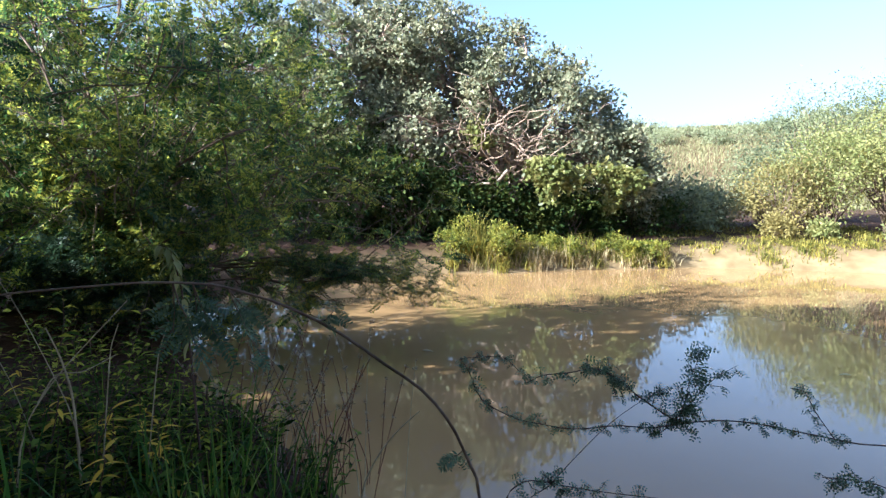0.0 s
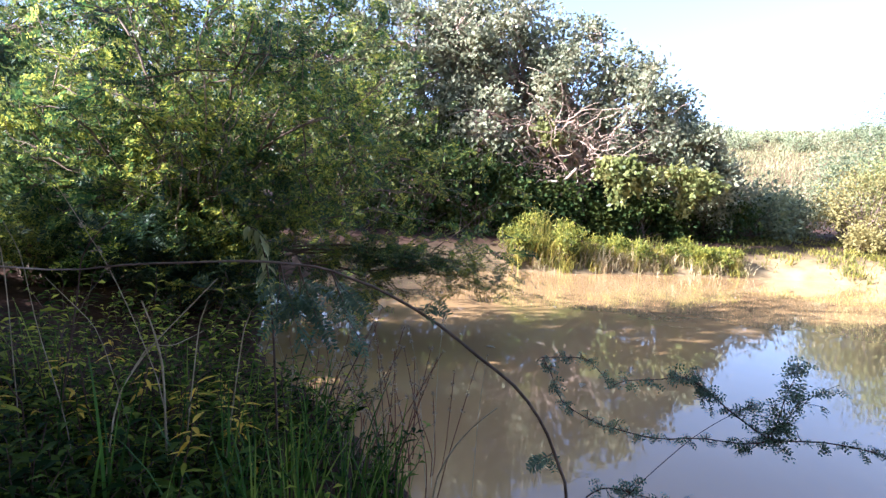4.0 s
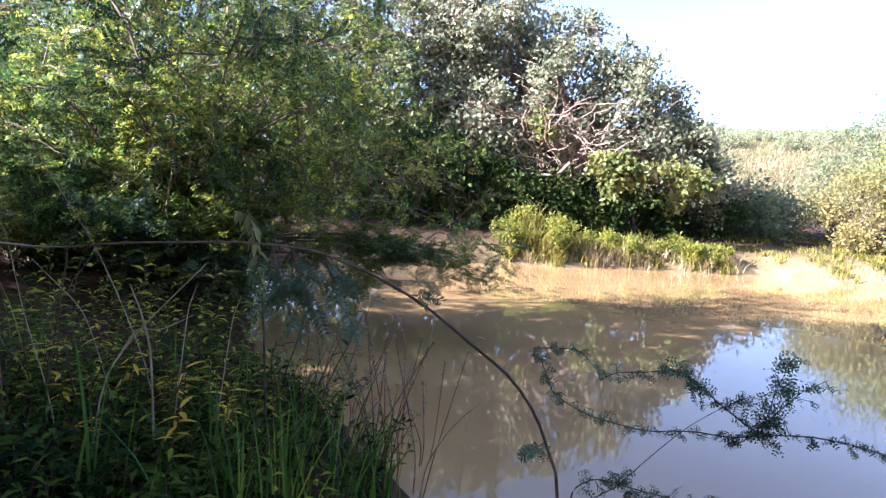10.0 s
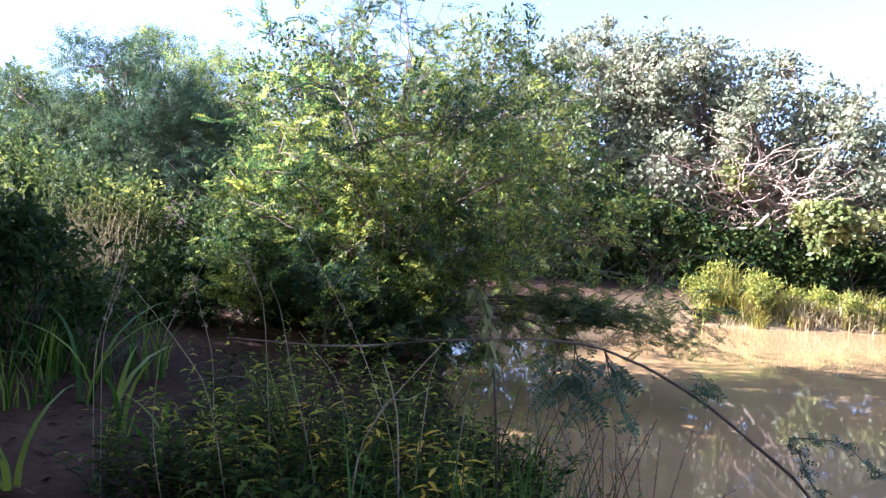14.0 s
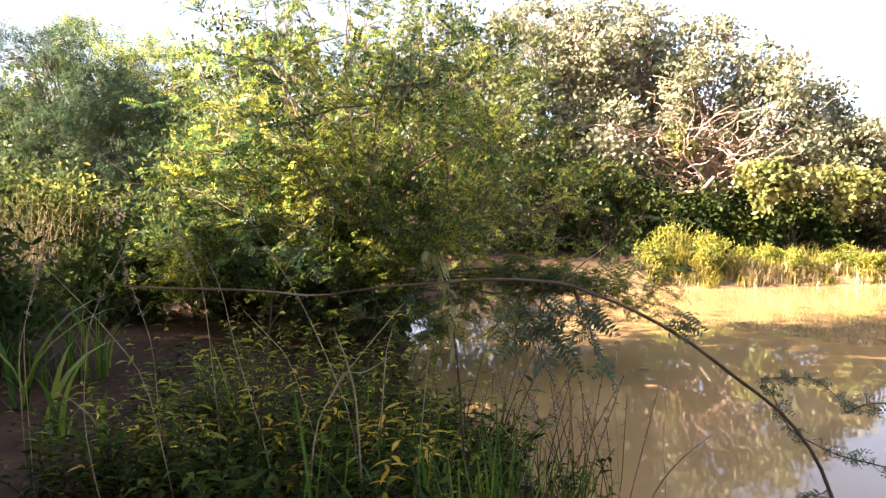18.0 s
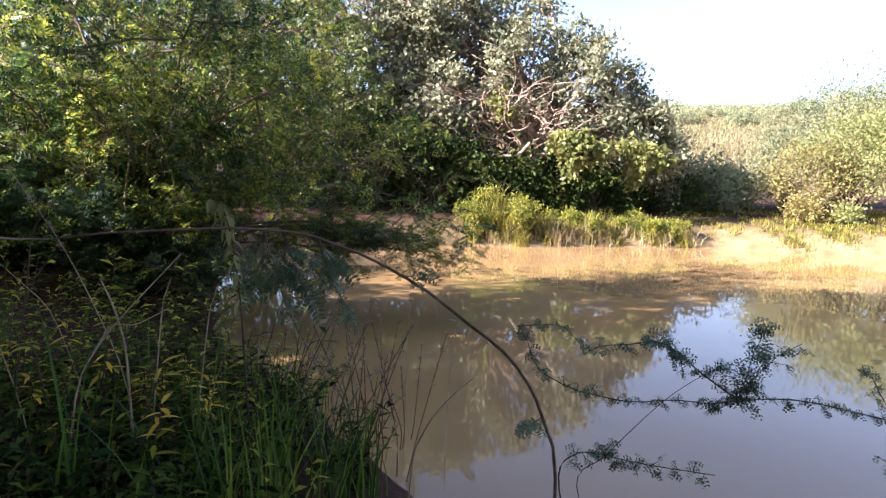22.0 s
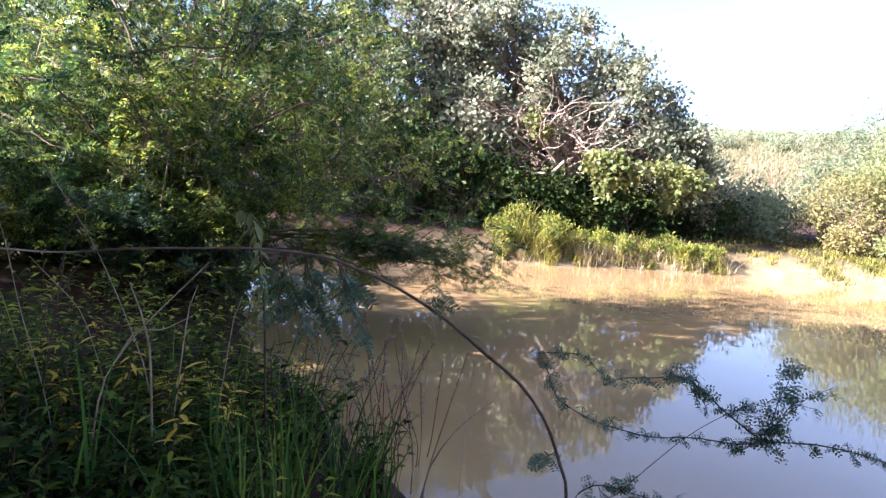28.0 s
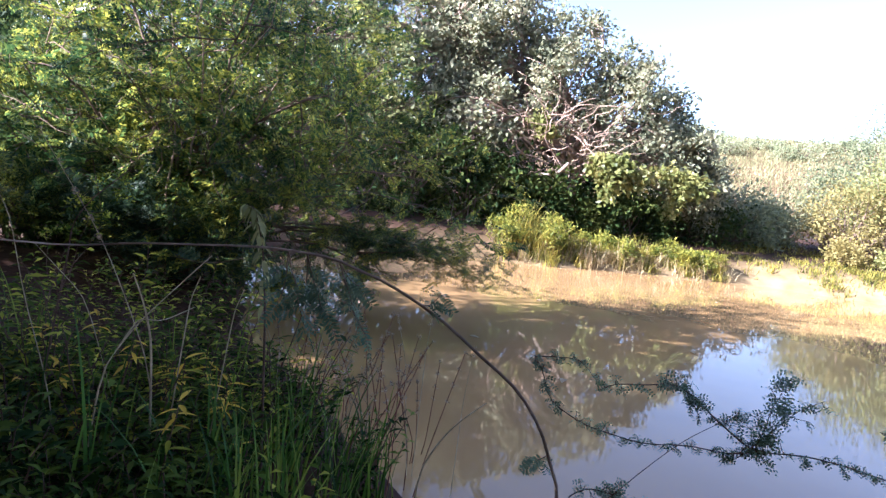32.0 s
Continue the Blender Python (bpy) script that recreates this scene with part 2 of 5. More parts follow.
MARSH = leaf_material("marsh_weed_leaves", (0.03, 0.05, 0.009), (0.14, 0.165, 0.024), (0.42, 0.39, 0.06), 0.4, 0.5, 4.0)
# Brighter copy of the grass, with sun put into its colour.
SHORE_GRASS = leaf_material("sun_brightened_grass", (0.06, 0.07, 0.014), (0.18, 0.175, 0.032), (0.45, 0.38, 0.07), 0.4, 0.6, 4.0)
DRY_GRASS = leaf_material("dry_grass", (0.25, 0.2, 0.1), (0.42, 0.34, 0.17), (0.6, 0.5, 0.28), 0.3, 0.7, 1.0)
# Kept pale, as the hill's haze is put into its colours.
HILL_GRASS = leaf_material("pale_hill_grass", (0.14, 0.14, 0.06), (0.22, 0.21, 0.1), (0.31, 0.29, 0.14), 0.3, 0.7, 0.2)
PALE_LEAF = leaf_material("pale_drooping_leaves", (0.1, 0.12, 0.04), (0.24, 0.25, 0.09), (0.42, 0.4, 0.17), 0.4, 0.5, 3.0, 0.2)
LITTER = leaf_material("dead_leaves", (0.03, 0.018, 0.01), (0.08, 0.05, 0.028), (0.22, 0.15, 0.08), 0.1, 0.8, 2.0, 0.05)
MIMOSA = leaf_material("blue_green_leaflets", (0.04, 0.075, 0.045), (0.08, 0.13, 0.075), (0.15, 0.2, 0.1), 0.35, 0.45, 3.0)


# ---- mesh tools ----
class Bag:
    """Collects quads, and makes one mesh of them."""

    def __init__(self):
        self.verts, self.quads, self.count = [], [], 0

    def add(self, verts, quads):
        verts, quads = np.asarray(verts, float).reshape(-1, 3), np.asarray(quads, int).reshape(-1, 4)
        self.verts.append(verts), self.quads.append(quads + self.count)
        self.count += len(verts)

    def mesh(self, name, mat, smooth=False):
        me = bpy.data.meshes.new(name)
        if not self.count:
            return me
        v, q = np.concatenate(self.verts), np.concatenate(self.quads)
        me.vertices.add(len(v)), me.loops.add(4 * len(q)), me.polygons.add(len(q))
        me.vertices.foreach_set("co", v.ravel())
        me.loops.foreach_set("vertex_index", q.ravel())
        me.polygons.foreach_set("loop_start", np.arange(0, 4 * len(q), 4))
        if smooth:
            me.polygons.foreach_set("use_smooth", np.ones(len(q), bool))
        me.materials.append(mat)
        me.update(calc_edges=True)
        return me


def part(name, bag, mat, parent=None, label="", smooth=False):
    ob = new(name, bag.mesh(name, mat, smooth))
    if parent is not None:
        ob.parent = parent
        ob.matrix_parent_inverse = parent.matrix_world.inverted() if parent.matrix_basis == Matrix() else Matrix.Translation(-parent.location)
    return tagged(ob, label)


def thing(name, at, label, category, group="", kind=""):
    ob = new(name)
    ob.location = at
    ob.empty_display_size = 0.1
    return tagged(ob, label, category, group, kind)


def unit(v):
    return v / np.maximum(np.linalg.norm(v, axis=-1, keepdims=True), 1e-9)


def tube(bag, line, r0, r1, sides=6, power=1.0, knots=0.0):
    """A tapering tube along a line of points, closed to a point at its end."""
    line = np.asarray(line, float)
    n = len(line)
    along = unit(np.gradient(line, axis=0))
    side = np.cross(along, (0.31, 0.17, 0.93))
    side = unit(np.where(np.linalg.norm(side, axis=1, keepdims=True) < 0.1, np.cross(along, (1, 0, 0)), side))
    up = np.cross(side, along)
    radius = r0 + (r1 - r0) * np.linspace(0, 1, n) ** power
    if knots:
        radius = radius * (1 + knots * rng.uniform(-1, 1, n))
    a = np.linspace(0, 2 * np.pi, sides, endpoint=False)
    ring = np.cos(a)[None, :, None] * side[:, None] + np.sin(a)[None, :, None] * up[:, None]
    verts = line[:, None] + ring * radius[:, None, None]
    i, j = np.meshgrid(np.arange(n - 1), np.arange(sides), indexing="ij")
    k = (j + 1) % sides
    quads = np.stack([i * sides + j, i * sides + k, (i + 1) * sides + k, (i + 1) * sides + j], -1)
    caps = [[0, s + 1, s + 2, s + 3] for s in range(0, sides - 3, 2)]
    ends = [[(n - 1) * sides + c for c in cap] for cap in caps]
    bag.add(verts, np.concatenate([quads.reshape(-1, 4), np.array(caps + ends).reshape(-1, 4)]))


def bend(a, b, n=8, sag=0.0, wild=0.1, lift=None):
    """A crooked line from a to b. lift: a first direction; sag: how far the middle hangs."""
    a, b = np.asarray(a, float), np.asarray(b, float)
    s = np.linspace(0, 1, n)[:, None]
    size = np.linalg.norm(b - a)
    mid = (a + b) / 2 + (np.asarray(lift, float) * size * 0.4 if lift is not None else 0) - np.array([0, 0, sag])
    line = (1 - s) ** 2 * a + 2 * s * (1 - s) * mid + s**2 * b
    jolt = rng.normal(0, wild * size / n, (n, 3))
    jolt[0] = 0
    return line + np.cumsum(jolt, 0) * (s * (1.3 - s))


def leaves(bag, base, ahead, face, size, width, fold=0.15, droop=0.1):
    """Pointed oval leaves, two quads each: base points, ways, faces (normals) and lengths as arrays."""
    ahead = unit(ahead)
    side = unit(np.cross(ahead, face))
    norm = np.cross(side, ahead)
    size, width = np.broadcast_to(size, len(base))[:, None], np.broadcast_to(width, len(base))[:, None]
    tip = base + ahead * size - norm * size * droop
    middle = base + ahead * size * 0.48
    left, right = middle + side * width / 2 + norm * width * fold, middle - side * width / 2 + norm * width * fold
    spine = middle + ahead * size * 0.02
    n = len(base)
    verts = np.stack([base, left, spine, right, tip], 1)
    k = np.arange(n)[:, None] * 5
    bag.add(verts, np.concatenate([k + [0, 3, 2, 1], k + [1, 2, 3, 4]]) if fold == 0 else np.concatenate([k + [0, 2, 4, 1], k + [0, 3, 4, 2]]))


def fronds(bag, base, ahead, face, size, pairs=7, leaflet=0.24, slim=0.35, droop=0.25):
    """Feathery leaves: a row of leaflet pairs on either side of a drooping midrib."""
    ahead = unit(ahead)
    side = unit(np.cross(ahead, face))
    norm = np.cross(side, ahead)
    size = np.broadcast_to(size, len(base))[:, None, None]
    s = np.linspace(0.12, 1.0, pairs)[None, :, None]
    rib = base[:, None] + ahead[:, None] * s * size - norm[:, None] * droop * size * s**2
    length = size * leaflet * (1.15 - 0.5 * np.abs(s - 0.45))
    for sign in (-1, 1):
        out = unit(side[:, None] * sign + ahead[:, None] * 0.45 - norm[:, None] * rng.uniform(-0.2, 0.45, (len(base), pairs, 1)))
        wide = np.cross(out, norm[:, None])
        root = rib
        tip = root + out * length
        mid = root + out * length * 0.5
        a, b = mid + wide * length * slim / 2, mid - wide * length * slim / 2
        verts = np.stack([root, a, tip, b], 2).reshape(-1, 3)
        bag.add(verts, np.arange(len(verts)).reshape(-1, 4))
    ends = np.stack([base, rib[:, -1], rib[:, -1] + side * size[:, 0] * 0.012, base + side * size[:, 0] * 0.02], 1).reshape(-1, 3)
    bag.add(ends, np.arange(len(ends)).reshape(-1, 4))


def blades(bag, base, ahead, height, width, bow=0.4, steps=3):
    """Grass blades: tapering bent strips."""
    n = len(base)
    height, width = np.broadcast_to(height, n), np.broadcast_to(width, n)
    lean = unit(ahead * np.array([1, 1, 0.0]) + 1e-6)
    side = np.cross(lean, (0, 0, 1.0))
    s = np.linspace(0, 1, steps + 1)
    bow = np.broadcast_to(bow, n)
    rows = []
    for u in s:
        at = base + lean * (height * bow * u**2)[:, None] + np.array([0, 0, 1.0]) * (height * (u - 0.35 * bow * u**3))[:, None]
        w = (width * (1 - u) ** 0.7 + 0.0006)[:, None] / 2
        rows += [at - side * w, at + side * w]
    verts = np.stack(rows, 1)
    k = np.arange(n)[:, None] * 2 * (steps + 1)
    bag.add(verts, np.concatenate([k + [2 * i, 2 * i + 1, 2 * i + 3, 2 * i + 2] for i in range(steps)]))


def scatter_dirs(n, up=0.35):
    d = rng.normal(0, 1, (n, 3))
    d[:, 2] += up
    return unit(d)


# ---- land and water ----
SHORE = np.array([
    (0.35, 2.0), (-0.5, 3.1), (-1.2, 4.1), (-1.9, 5.0), (-2.35, 6.0), (-2.8, 7.2), (-3.2, 8.6), (-2.7, 9.7), (-1.9, 10.15), (-1.2, 10.9),
    (-0.3, 11.9), (1.1, 12.1), (2.2, 12.7), (4.4, 13.2), (5.2, 13.5), (6.2, 13.3), (8.0, 12.9), (10, 12.1), (14, 11), (20, 8), (26, 2), (20, -3), (10, -3), (5, -1), (2.2, 0.9)])


def shore_distance(x, y):
    """Metres from the waterline: minus in the pond."""
    p = np.stack([np.ravel(x), np.ravel(y)], -1)
    best, inside = np.full(len(p), 1e9), np.zeros(len(p), bool)
    for a, b in zip(SHORE, np.roll(SHORE, -1, 0)):
        ab = b - a
        u = np.clip(((p - a) @ ab) / (ab @ ab), 0, 1)
        best = np.minimum(best, np.linalg.norm(p - a - u[:, None] * ab, axis=1))
        cross = (a[1] > p[:, 1]) != (b[1] > p[:, 1])
        inside ^= cross & (p[:, 0] < (b[0] - a[0]) * (p[:, 1] - a[1]) / (b[1] - a[1] + 1e-12) + a[0])
    return np.where(inside, -best, best).reshape(np.shape(x))


def lumps(x, y, scale, seed=0.0):
    return (np.sin(x * scale * 1.3 + seed) * np.sin(y * scale * 1.1 + 1.7 * seed) + 0.6 * np.sin(x * scale * 2.7 + y * scale * 1.9 + seed)
            + 0.4 * np.sin(y * scale * 4.3 - x * scale * 3.1 + 2.0 * seed)) / 2.0


def ground_z(x, y):
    x, y = np.asarray(x, float), np.asarray(y, float)
    d = shore_distance(x, y) + 0.12 * lumps(x, y, 1.6, 3.0) * 0.8
    far = np.clip((y - 8) / 4, 0, 1)
    out = np.maximum(d, 0)
    bank = (0.22 + 0.22 * far) * (1 - np.exp(-out / (0.25 + 0.3 * far))) + 0.05 * np.minimum(out, 14)
    r = np.hypot(x - 3, y - 6)
    t = np.clip((r - 22) / 55, 0, 1)
    hills = (t * t * (3 - 2 * t)) * (9.0 + 1.6 * lumps(x, y, 0.05, 1.0))
    rough = 0.035 * lumps(x, y, 3.1, 5.0) + 0.015 * lumps(x, y, 9.0, 2.0)
    return np.where(d > 0, bank + hills + rough * np.clip(out * 3, 0, 1), -0.5 * (1 - np.exp(d / 0.8)))


def build_ground():
    u = np.linspace(-1, 1, 300)
    xs, ys = -0.5 + np.sinh(u * 5.6) * 900 / np.sinh(5.6), 5 + np.sinh(u * 5.2) * 900 / np.sinh(5.2)
    gx, gy = np.meshgrid(xs, ys, indexing="ij")
    gz = ground_z(gx, gy)
    n = len(u)
    i, j = np.meshgrid(np.arange(n - 1), np.arange(n - 1), indexing="ij")
    bag = Bag()
    bag.add(np.stack([gx, gy, gz], -1), np.stack([i * n + j, (i + 1) * n + j, (i + 1) * n + j + 1, i * n + j + 1], -1))
    ob = part("ground", bag, SOIL, smooth=True)
    d = shore_distance(gx, gy)
    sand = np.clip(1.2 - d / 1.6, 0, 1) * np.clip((gx - 4.6) / 1.5, 0, 1) * np.clip((gy - 9) / 2, 0, 1)
    sand += 0.8 * np.clip(1.2 - d / 0.8, 0, 1) * np.clip((gy - 9) / 2, 0, 1)
    sand = np.maximum(sand, 0.55 * np.clip((np.hypot(gx, gy) - 26) / 8, 0, 1) * np.clip(gx - 3, 0, 1))
    ob.data.attributes.new("sand", "FLOAT", "POINT").data.foreach_set("value", np.clip(sand, 0, 1).ravel())
    return tagged(ob, "brown earth banks with pale sand round a pond", "ground", kind="structure")


build_ground()
bag = Bag()
wx, wy = np.meshgrid(np.linspace(-6, 30, 40), np.linspace(-6, 16, 30), indexing="ij")
wi, wj = np.meshgrid(np.arange(39), np.arange(29), indexing="ij")
bag.add(np.stack([wx, wy, 0 * wx], -1), np.stack([wi * 30 + wj, (wi + 1) * 30 + wj, (wi + 1) * 30 + wj + 1, wi * 30 + wj + 1], -1))
tagged(part("water", bag, WATER, smooth=True), "still muddy brown pond water with faint ripples", "water", kind="structure")


# ---- trees and bushes ----
def grow(name, base, tips, label, bark, leaf, kind="frond", trunk=0.07, subs=14, twigs=5, per_twig=5, size=0.14, spread=0.75, start=0.3, group="", category="tree", wild=0.5, lifted=None, reach=0.34, fork_up=0.22, flat=0.35, pairs=10, limbs=0.62):
    """A tree of crooked limbs from its base to the given tips, with boughs, twigs and leaves."""
    base = np.array(base, float)
    root = thing(name, base, label, category, group)
    core, crown, fine = Bag(), Bag(), Bag()
    tips = np.asarray(tips, float)
    fork = base + np.array([0, 0, fork_up * (tips[:, 2].max() - base[2])])
    tube(core, bend(base - np.array([0, 0, 0.15]), fork, 6, 0, 0.2), trunk * 1.25, trunk * 0.95, 8, knots=0.06)
    part("trunk", core, bark, root, smooth=True)
    roots, ways = [], []
    for tip in tips:
        size_l = np.linalg.norm(tip - fork)
        line = bend(fork, tip, 10, 0, wild, lifted if lifted is not None else (0, 0, 0.35))
        limb = Bag()
        tube(limb, line, trunk * limbs * min(1, 0.5 + size_l / 5), 0.005, 6, 0.8, 0.06)
        part("limb", limb, bark, root, smooth=True)
        for _ in range(subs):
            u = rng.uniform(start, 1.0)
            k = u * 9
            i = min(int(k), 8)
            at = line[i] + (line[i + 1] - line[i]) * (k - i)
            along = unit(line[i + 1] - line[i])
            go = unit(along * 0.6 + rng.normal(0, spread, 3) + np.array([0, 0, 0.12]))
            end = at + go * size_l * reach * rng.uniform(0.5, 1.2) * (1.25 - 0.6 * u)
            bough = bend(at, end, 6, 0.03, 0.5)
            tube(fine, bough, 0.003 + trunk * 0.05, 0.002, 4)
            for _ in range(twigs):
                p = bough[rng.integers(2, 6)]
                to = p + unit(go * 0.5 + rng.normal(0, 0.8, 3)) * size_l * 0.13 * rng.uniform(0.5, 1.3)
                stalk = bend(p, to, 4, 0.01, 0.4)
                tube(fine, stalk, 0.004, 0.0015, 3)
                for v in np.linspace(0.15, 1, per_twig):
                    m = v * 3
                    j = min(int(m), 2)
                    roots.append(stalk[j] + (stalk[j + 1] - stalk[j]) * (m - j))
                    ways.append(unit(to - p) * 0.5 + rng.normal(0, 0.7, 3) * (1, 1, flat))
    roots, ways = np.array(roots), np.array(ways)
    sizes = size * rng.uniform(0.65, 1.25, len(roots))
    if kind == "frond":
        fronds(crown, roots, ways, scatter_dirs(len(roots), 1.3), sizes, pairs, 0.25, 0.46)
    else:
        leaves(crown, roots, ways, scatter_dirs(len(roots), 0.9), sizes, sizes * 0.5)
    tagged(part("branchwork", fine, bark, root), kind="stuff")
    tagged(part("crown", crown, leaf, root), kind="stuff")
    return root


def bush(name, centre, radius, label, leaf, count=3000, size=0.1, bark=BARK, group="", category="bush", flat=0.8, slim=0.5, hollow=0.55, kind="leaf", clumps=26):
    """A rounded, uneven bush: stems to many leafy clumps on a broken shell."""
    centre, radius = np.array(centre, float), np.array(radius if np.ndim(radius) else (radius, radius, radius * flat), float)
    ground = float(ground_z(centre[0], centre[1]))
    root = thing(name, (centre[0], centre[1], ground), label, category, group)
    stems, crown = Bag(), Bag()
    d = scatter_dirs(clumps, 0.25)
    spots = centre + d * radius * rng.uniform(hollow, 1.05, (clumps, 1))
    spots[:, 2] = np.maximum(spots[:, 2], ground_z(spots[:, 0], spots[:, 1]) + 0.15)
    foot = np.array([centre[0], centre[1], ground - 0.05])
    for s in spots:
        tube(stems, bend(foot + rng.normal(0, 0.08, 3) * (1, 1, 0), s, 7, 0, 0.5, (0, 0, 0.25)), 0.02 * radius.max(), 0.004, 4)
    each = count // clumps
    roots = np.repeat(spots, each, 0) + rng.normal(0, 0.21, (each * clumps, 3)) * radius * rng.uniform(0.6, 1.4, (each * clumps, 1))
    roots[:, 2] = np.maximum(roots[:, 2], ground_z(roots[:, 0], roots[:, 1]) + 0.04)
    ways = rng.normal(0, 0.8, roots.shape) + unit(roots - centre) * 0.5
    sizes = size * rng.uniform(0.6, 1.3, len(roots))
    if kind == "frond":
        fronds(crown, roots, ways, scatter_dirs(len(roots), 1.0), sizes, pairs=6)
    else:
        leaves(crown, roots, ways, scatter_dirs(len(roots), 0.9), sizes, sizes * slim)
    tagged(part("branchwork", stems, bark, root), kind="stuff")
    tagged(part("crown", crown, leaf, root), kind="stuff")
    return root


def lobed_tree(name, base, lobes, label, bark, leaf, trunk=0.15, per_clump=60, size=0.12, dense=9.0, group="", kind="leaf", pairs=5, slim=0.52, inner=0.35, bare=0.0, fork_at=0.25, sway=(0, 0, 0.3), tuft=0.19):
    """A full tree: limbs to rounded lobes (x, y, z and three radii), each lobe a broken shell of leafy clumps on boughs."""
    base = np.array(base, float)
    root = thing(name, base, label, "tree", group)
    lobes = np.array(lobes, float)
    fork = base + np.array([0, 0, fork_at * (lobes[:, 2].max() - base[2])])
    stem = Bag()
    tube(stem, bend(base - np.array([0, 0, 0.2]), fork, 7, 0, 0.25), trunk * 1.3, trunk, 9, knots=0.07)
    part("trunk", stem, bark, root, smooth=True)
    fine = Bag()
    for lobe in lobes:
        c, r = lobe[:3], lobe[3:]
        limb = Bag()
        line = bend(fork, c, 10, 0, 0.6, sway)
        tube(limb, line, trunk * 0.5, trunk * 0.12, 6, 0.8, 0.08)
        part("limb", limb, bark, root, smooth=True)
        clumps = max(8, int(dense * (r[0] * r[1] + r[1] * r[2] + r[0] * r[2])))
        spots = c + scatter_dirs(clumps, 0.15) * r * rng.uniform(inner, 1.02, (clumps, 1)) ** 0.6
        spots[:, 2] = np.maximum(spots[:, 2], ground_z(spots[:, 0], spots[:, 1]) + 0.25)
        for p in spots:
            tube(fine, bend(line[rng.integers(5, 10)], p, 6, 0, 0.6), 0.008 + trunk * 0.06, 0.003, 4)
            for _ in range(3):
                q = p + rng.normal(0, 0.16, 3)
                tube(fine, bend(p, q, 3, 0, 0.3), 0.005, 0.002, 3)
        spots = spots[rng.uniform(0, 1, len(spots)) >= bare]
        n = len(spots) * per_clump
        roots = np.repeat(spots, per_clump, 0) + rng.normal(0, 1, (n, 3)) * tuft * np.repeat(rng.uniform(0.6, 1.3, (len(spots), 1)), per_clump, 0) * (1, 1, 0.75)
        roots[:, 2] = np.maximum(roots[:, 2], 0.1)
        ways = rng.normal(0, 0.7, roots.shape) + unit(roots - c) * 0.7
        sizes = size * rng.uniform(0.6, 1.3, n)
        crown = Bag()
        if kind == "frond":
            fronds(crown, roots, ways, scatter_dirs(n, 1.0), sizes, pairs=pairs)
        else:
            leaves(crown, roots, ways, unit(scatter_dirs(n, 0.5) + unit(roots - c) * 0.8), sizes, sizes * slim)
        tagged(part("leafy_bough", crown, leaf, root), kind="stuff")
    tagged(part("branchwork", fine, bark, root), kind="stuff")
    return root


def on_ground(x, y):
    return (x, y, float(ground_z(x, y)))


# The feathery tree that leans out over the pond.
TIPS = [(-3.52, 4.85, 1.55), (-3.73, 4.95, 1.99), (-3.64, 5.38, 2.55), (-3.33, 5.68, 2.98), (-3.02, 6.05, 3.21), (-2.6, 6.22, 2.96), (-2.22, 6.55, 2.75),
        (-1.9, 6.83, 2.47), (-1.49, 7.0, 2.15), (-1.12, 7.04, 1.64), (-0.94, 6.75, 1.11), (-0.62, 6.5, 0.5), (-1.26, 5.92, 0.62), (-1.89, 5.61, 0.6),
        (-3.12, 4.88, 1.08), (-2.73, 4.86, 1.65), (-2.2, 5.3, 1.53), (-1.66, 5.66, 1.32), (-2.58, 5.37, 2.21), (-3.8, 5.39, 1.15), (-1.5, 6.4, 1.95), (-1.2, 6.5, 1.45), (-1.8, 6.2, 2.35), (-4.2, 6.5, 3.1), (-3.6, 6.6, 3.45), (-3.1, 6.8, 3.5), (-2.45, 4.5, 1.75), (-1.95, 4.75, 2.15), (-1.6, 5.05, 1.75), (-2.1, 4.75, 1.45)]
acacia = grow("acacia_tree", on_ground(-2.95, 5.65), TIPS, "green feathery-leaved tree leaning over the pond, golden where the sun strikes", BARK, FEATHERY,
     trunk=0.07, limbs=0.26, subs=10, twigs=6, per_twig=5, size=0.135, spread=1.0, start=0.25, reach=0.46, fork_up=0.09, pairs=8)

# Its bare stems that show on the side of the path.
FOOT = (-2.9, 5.5, 0.45)
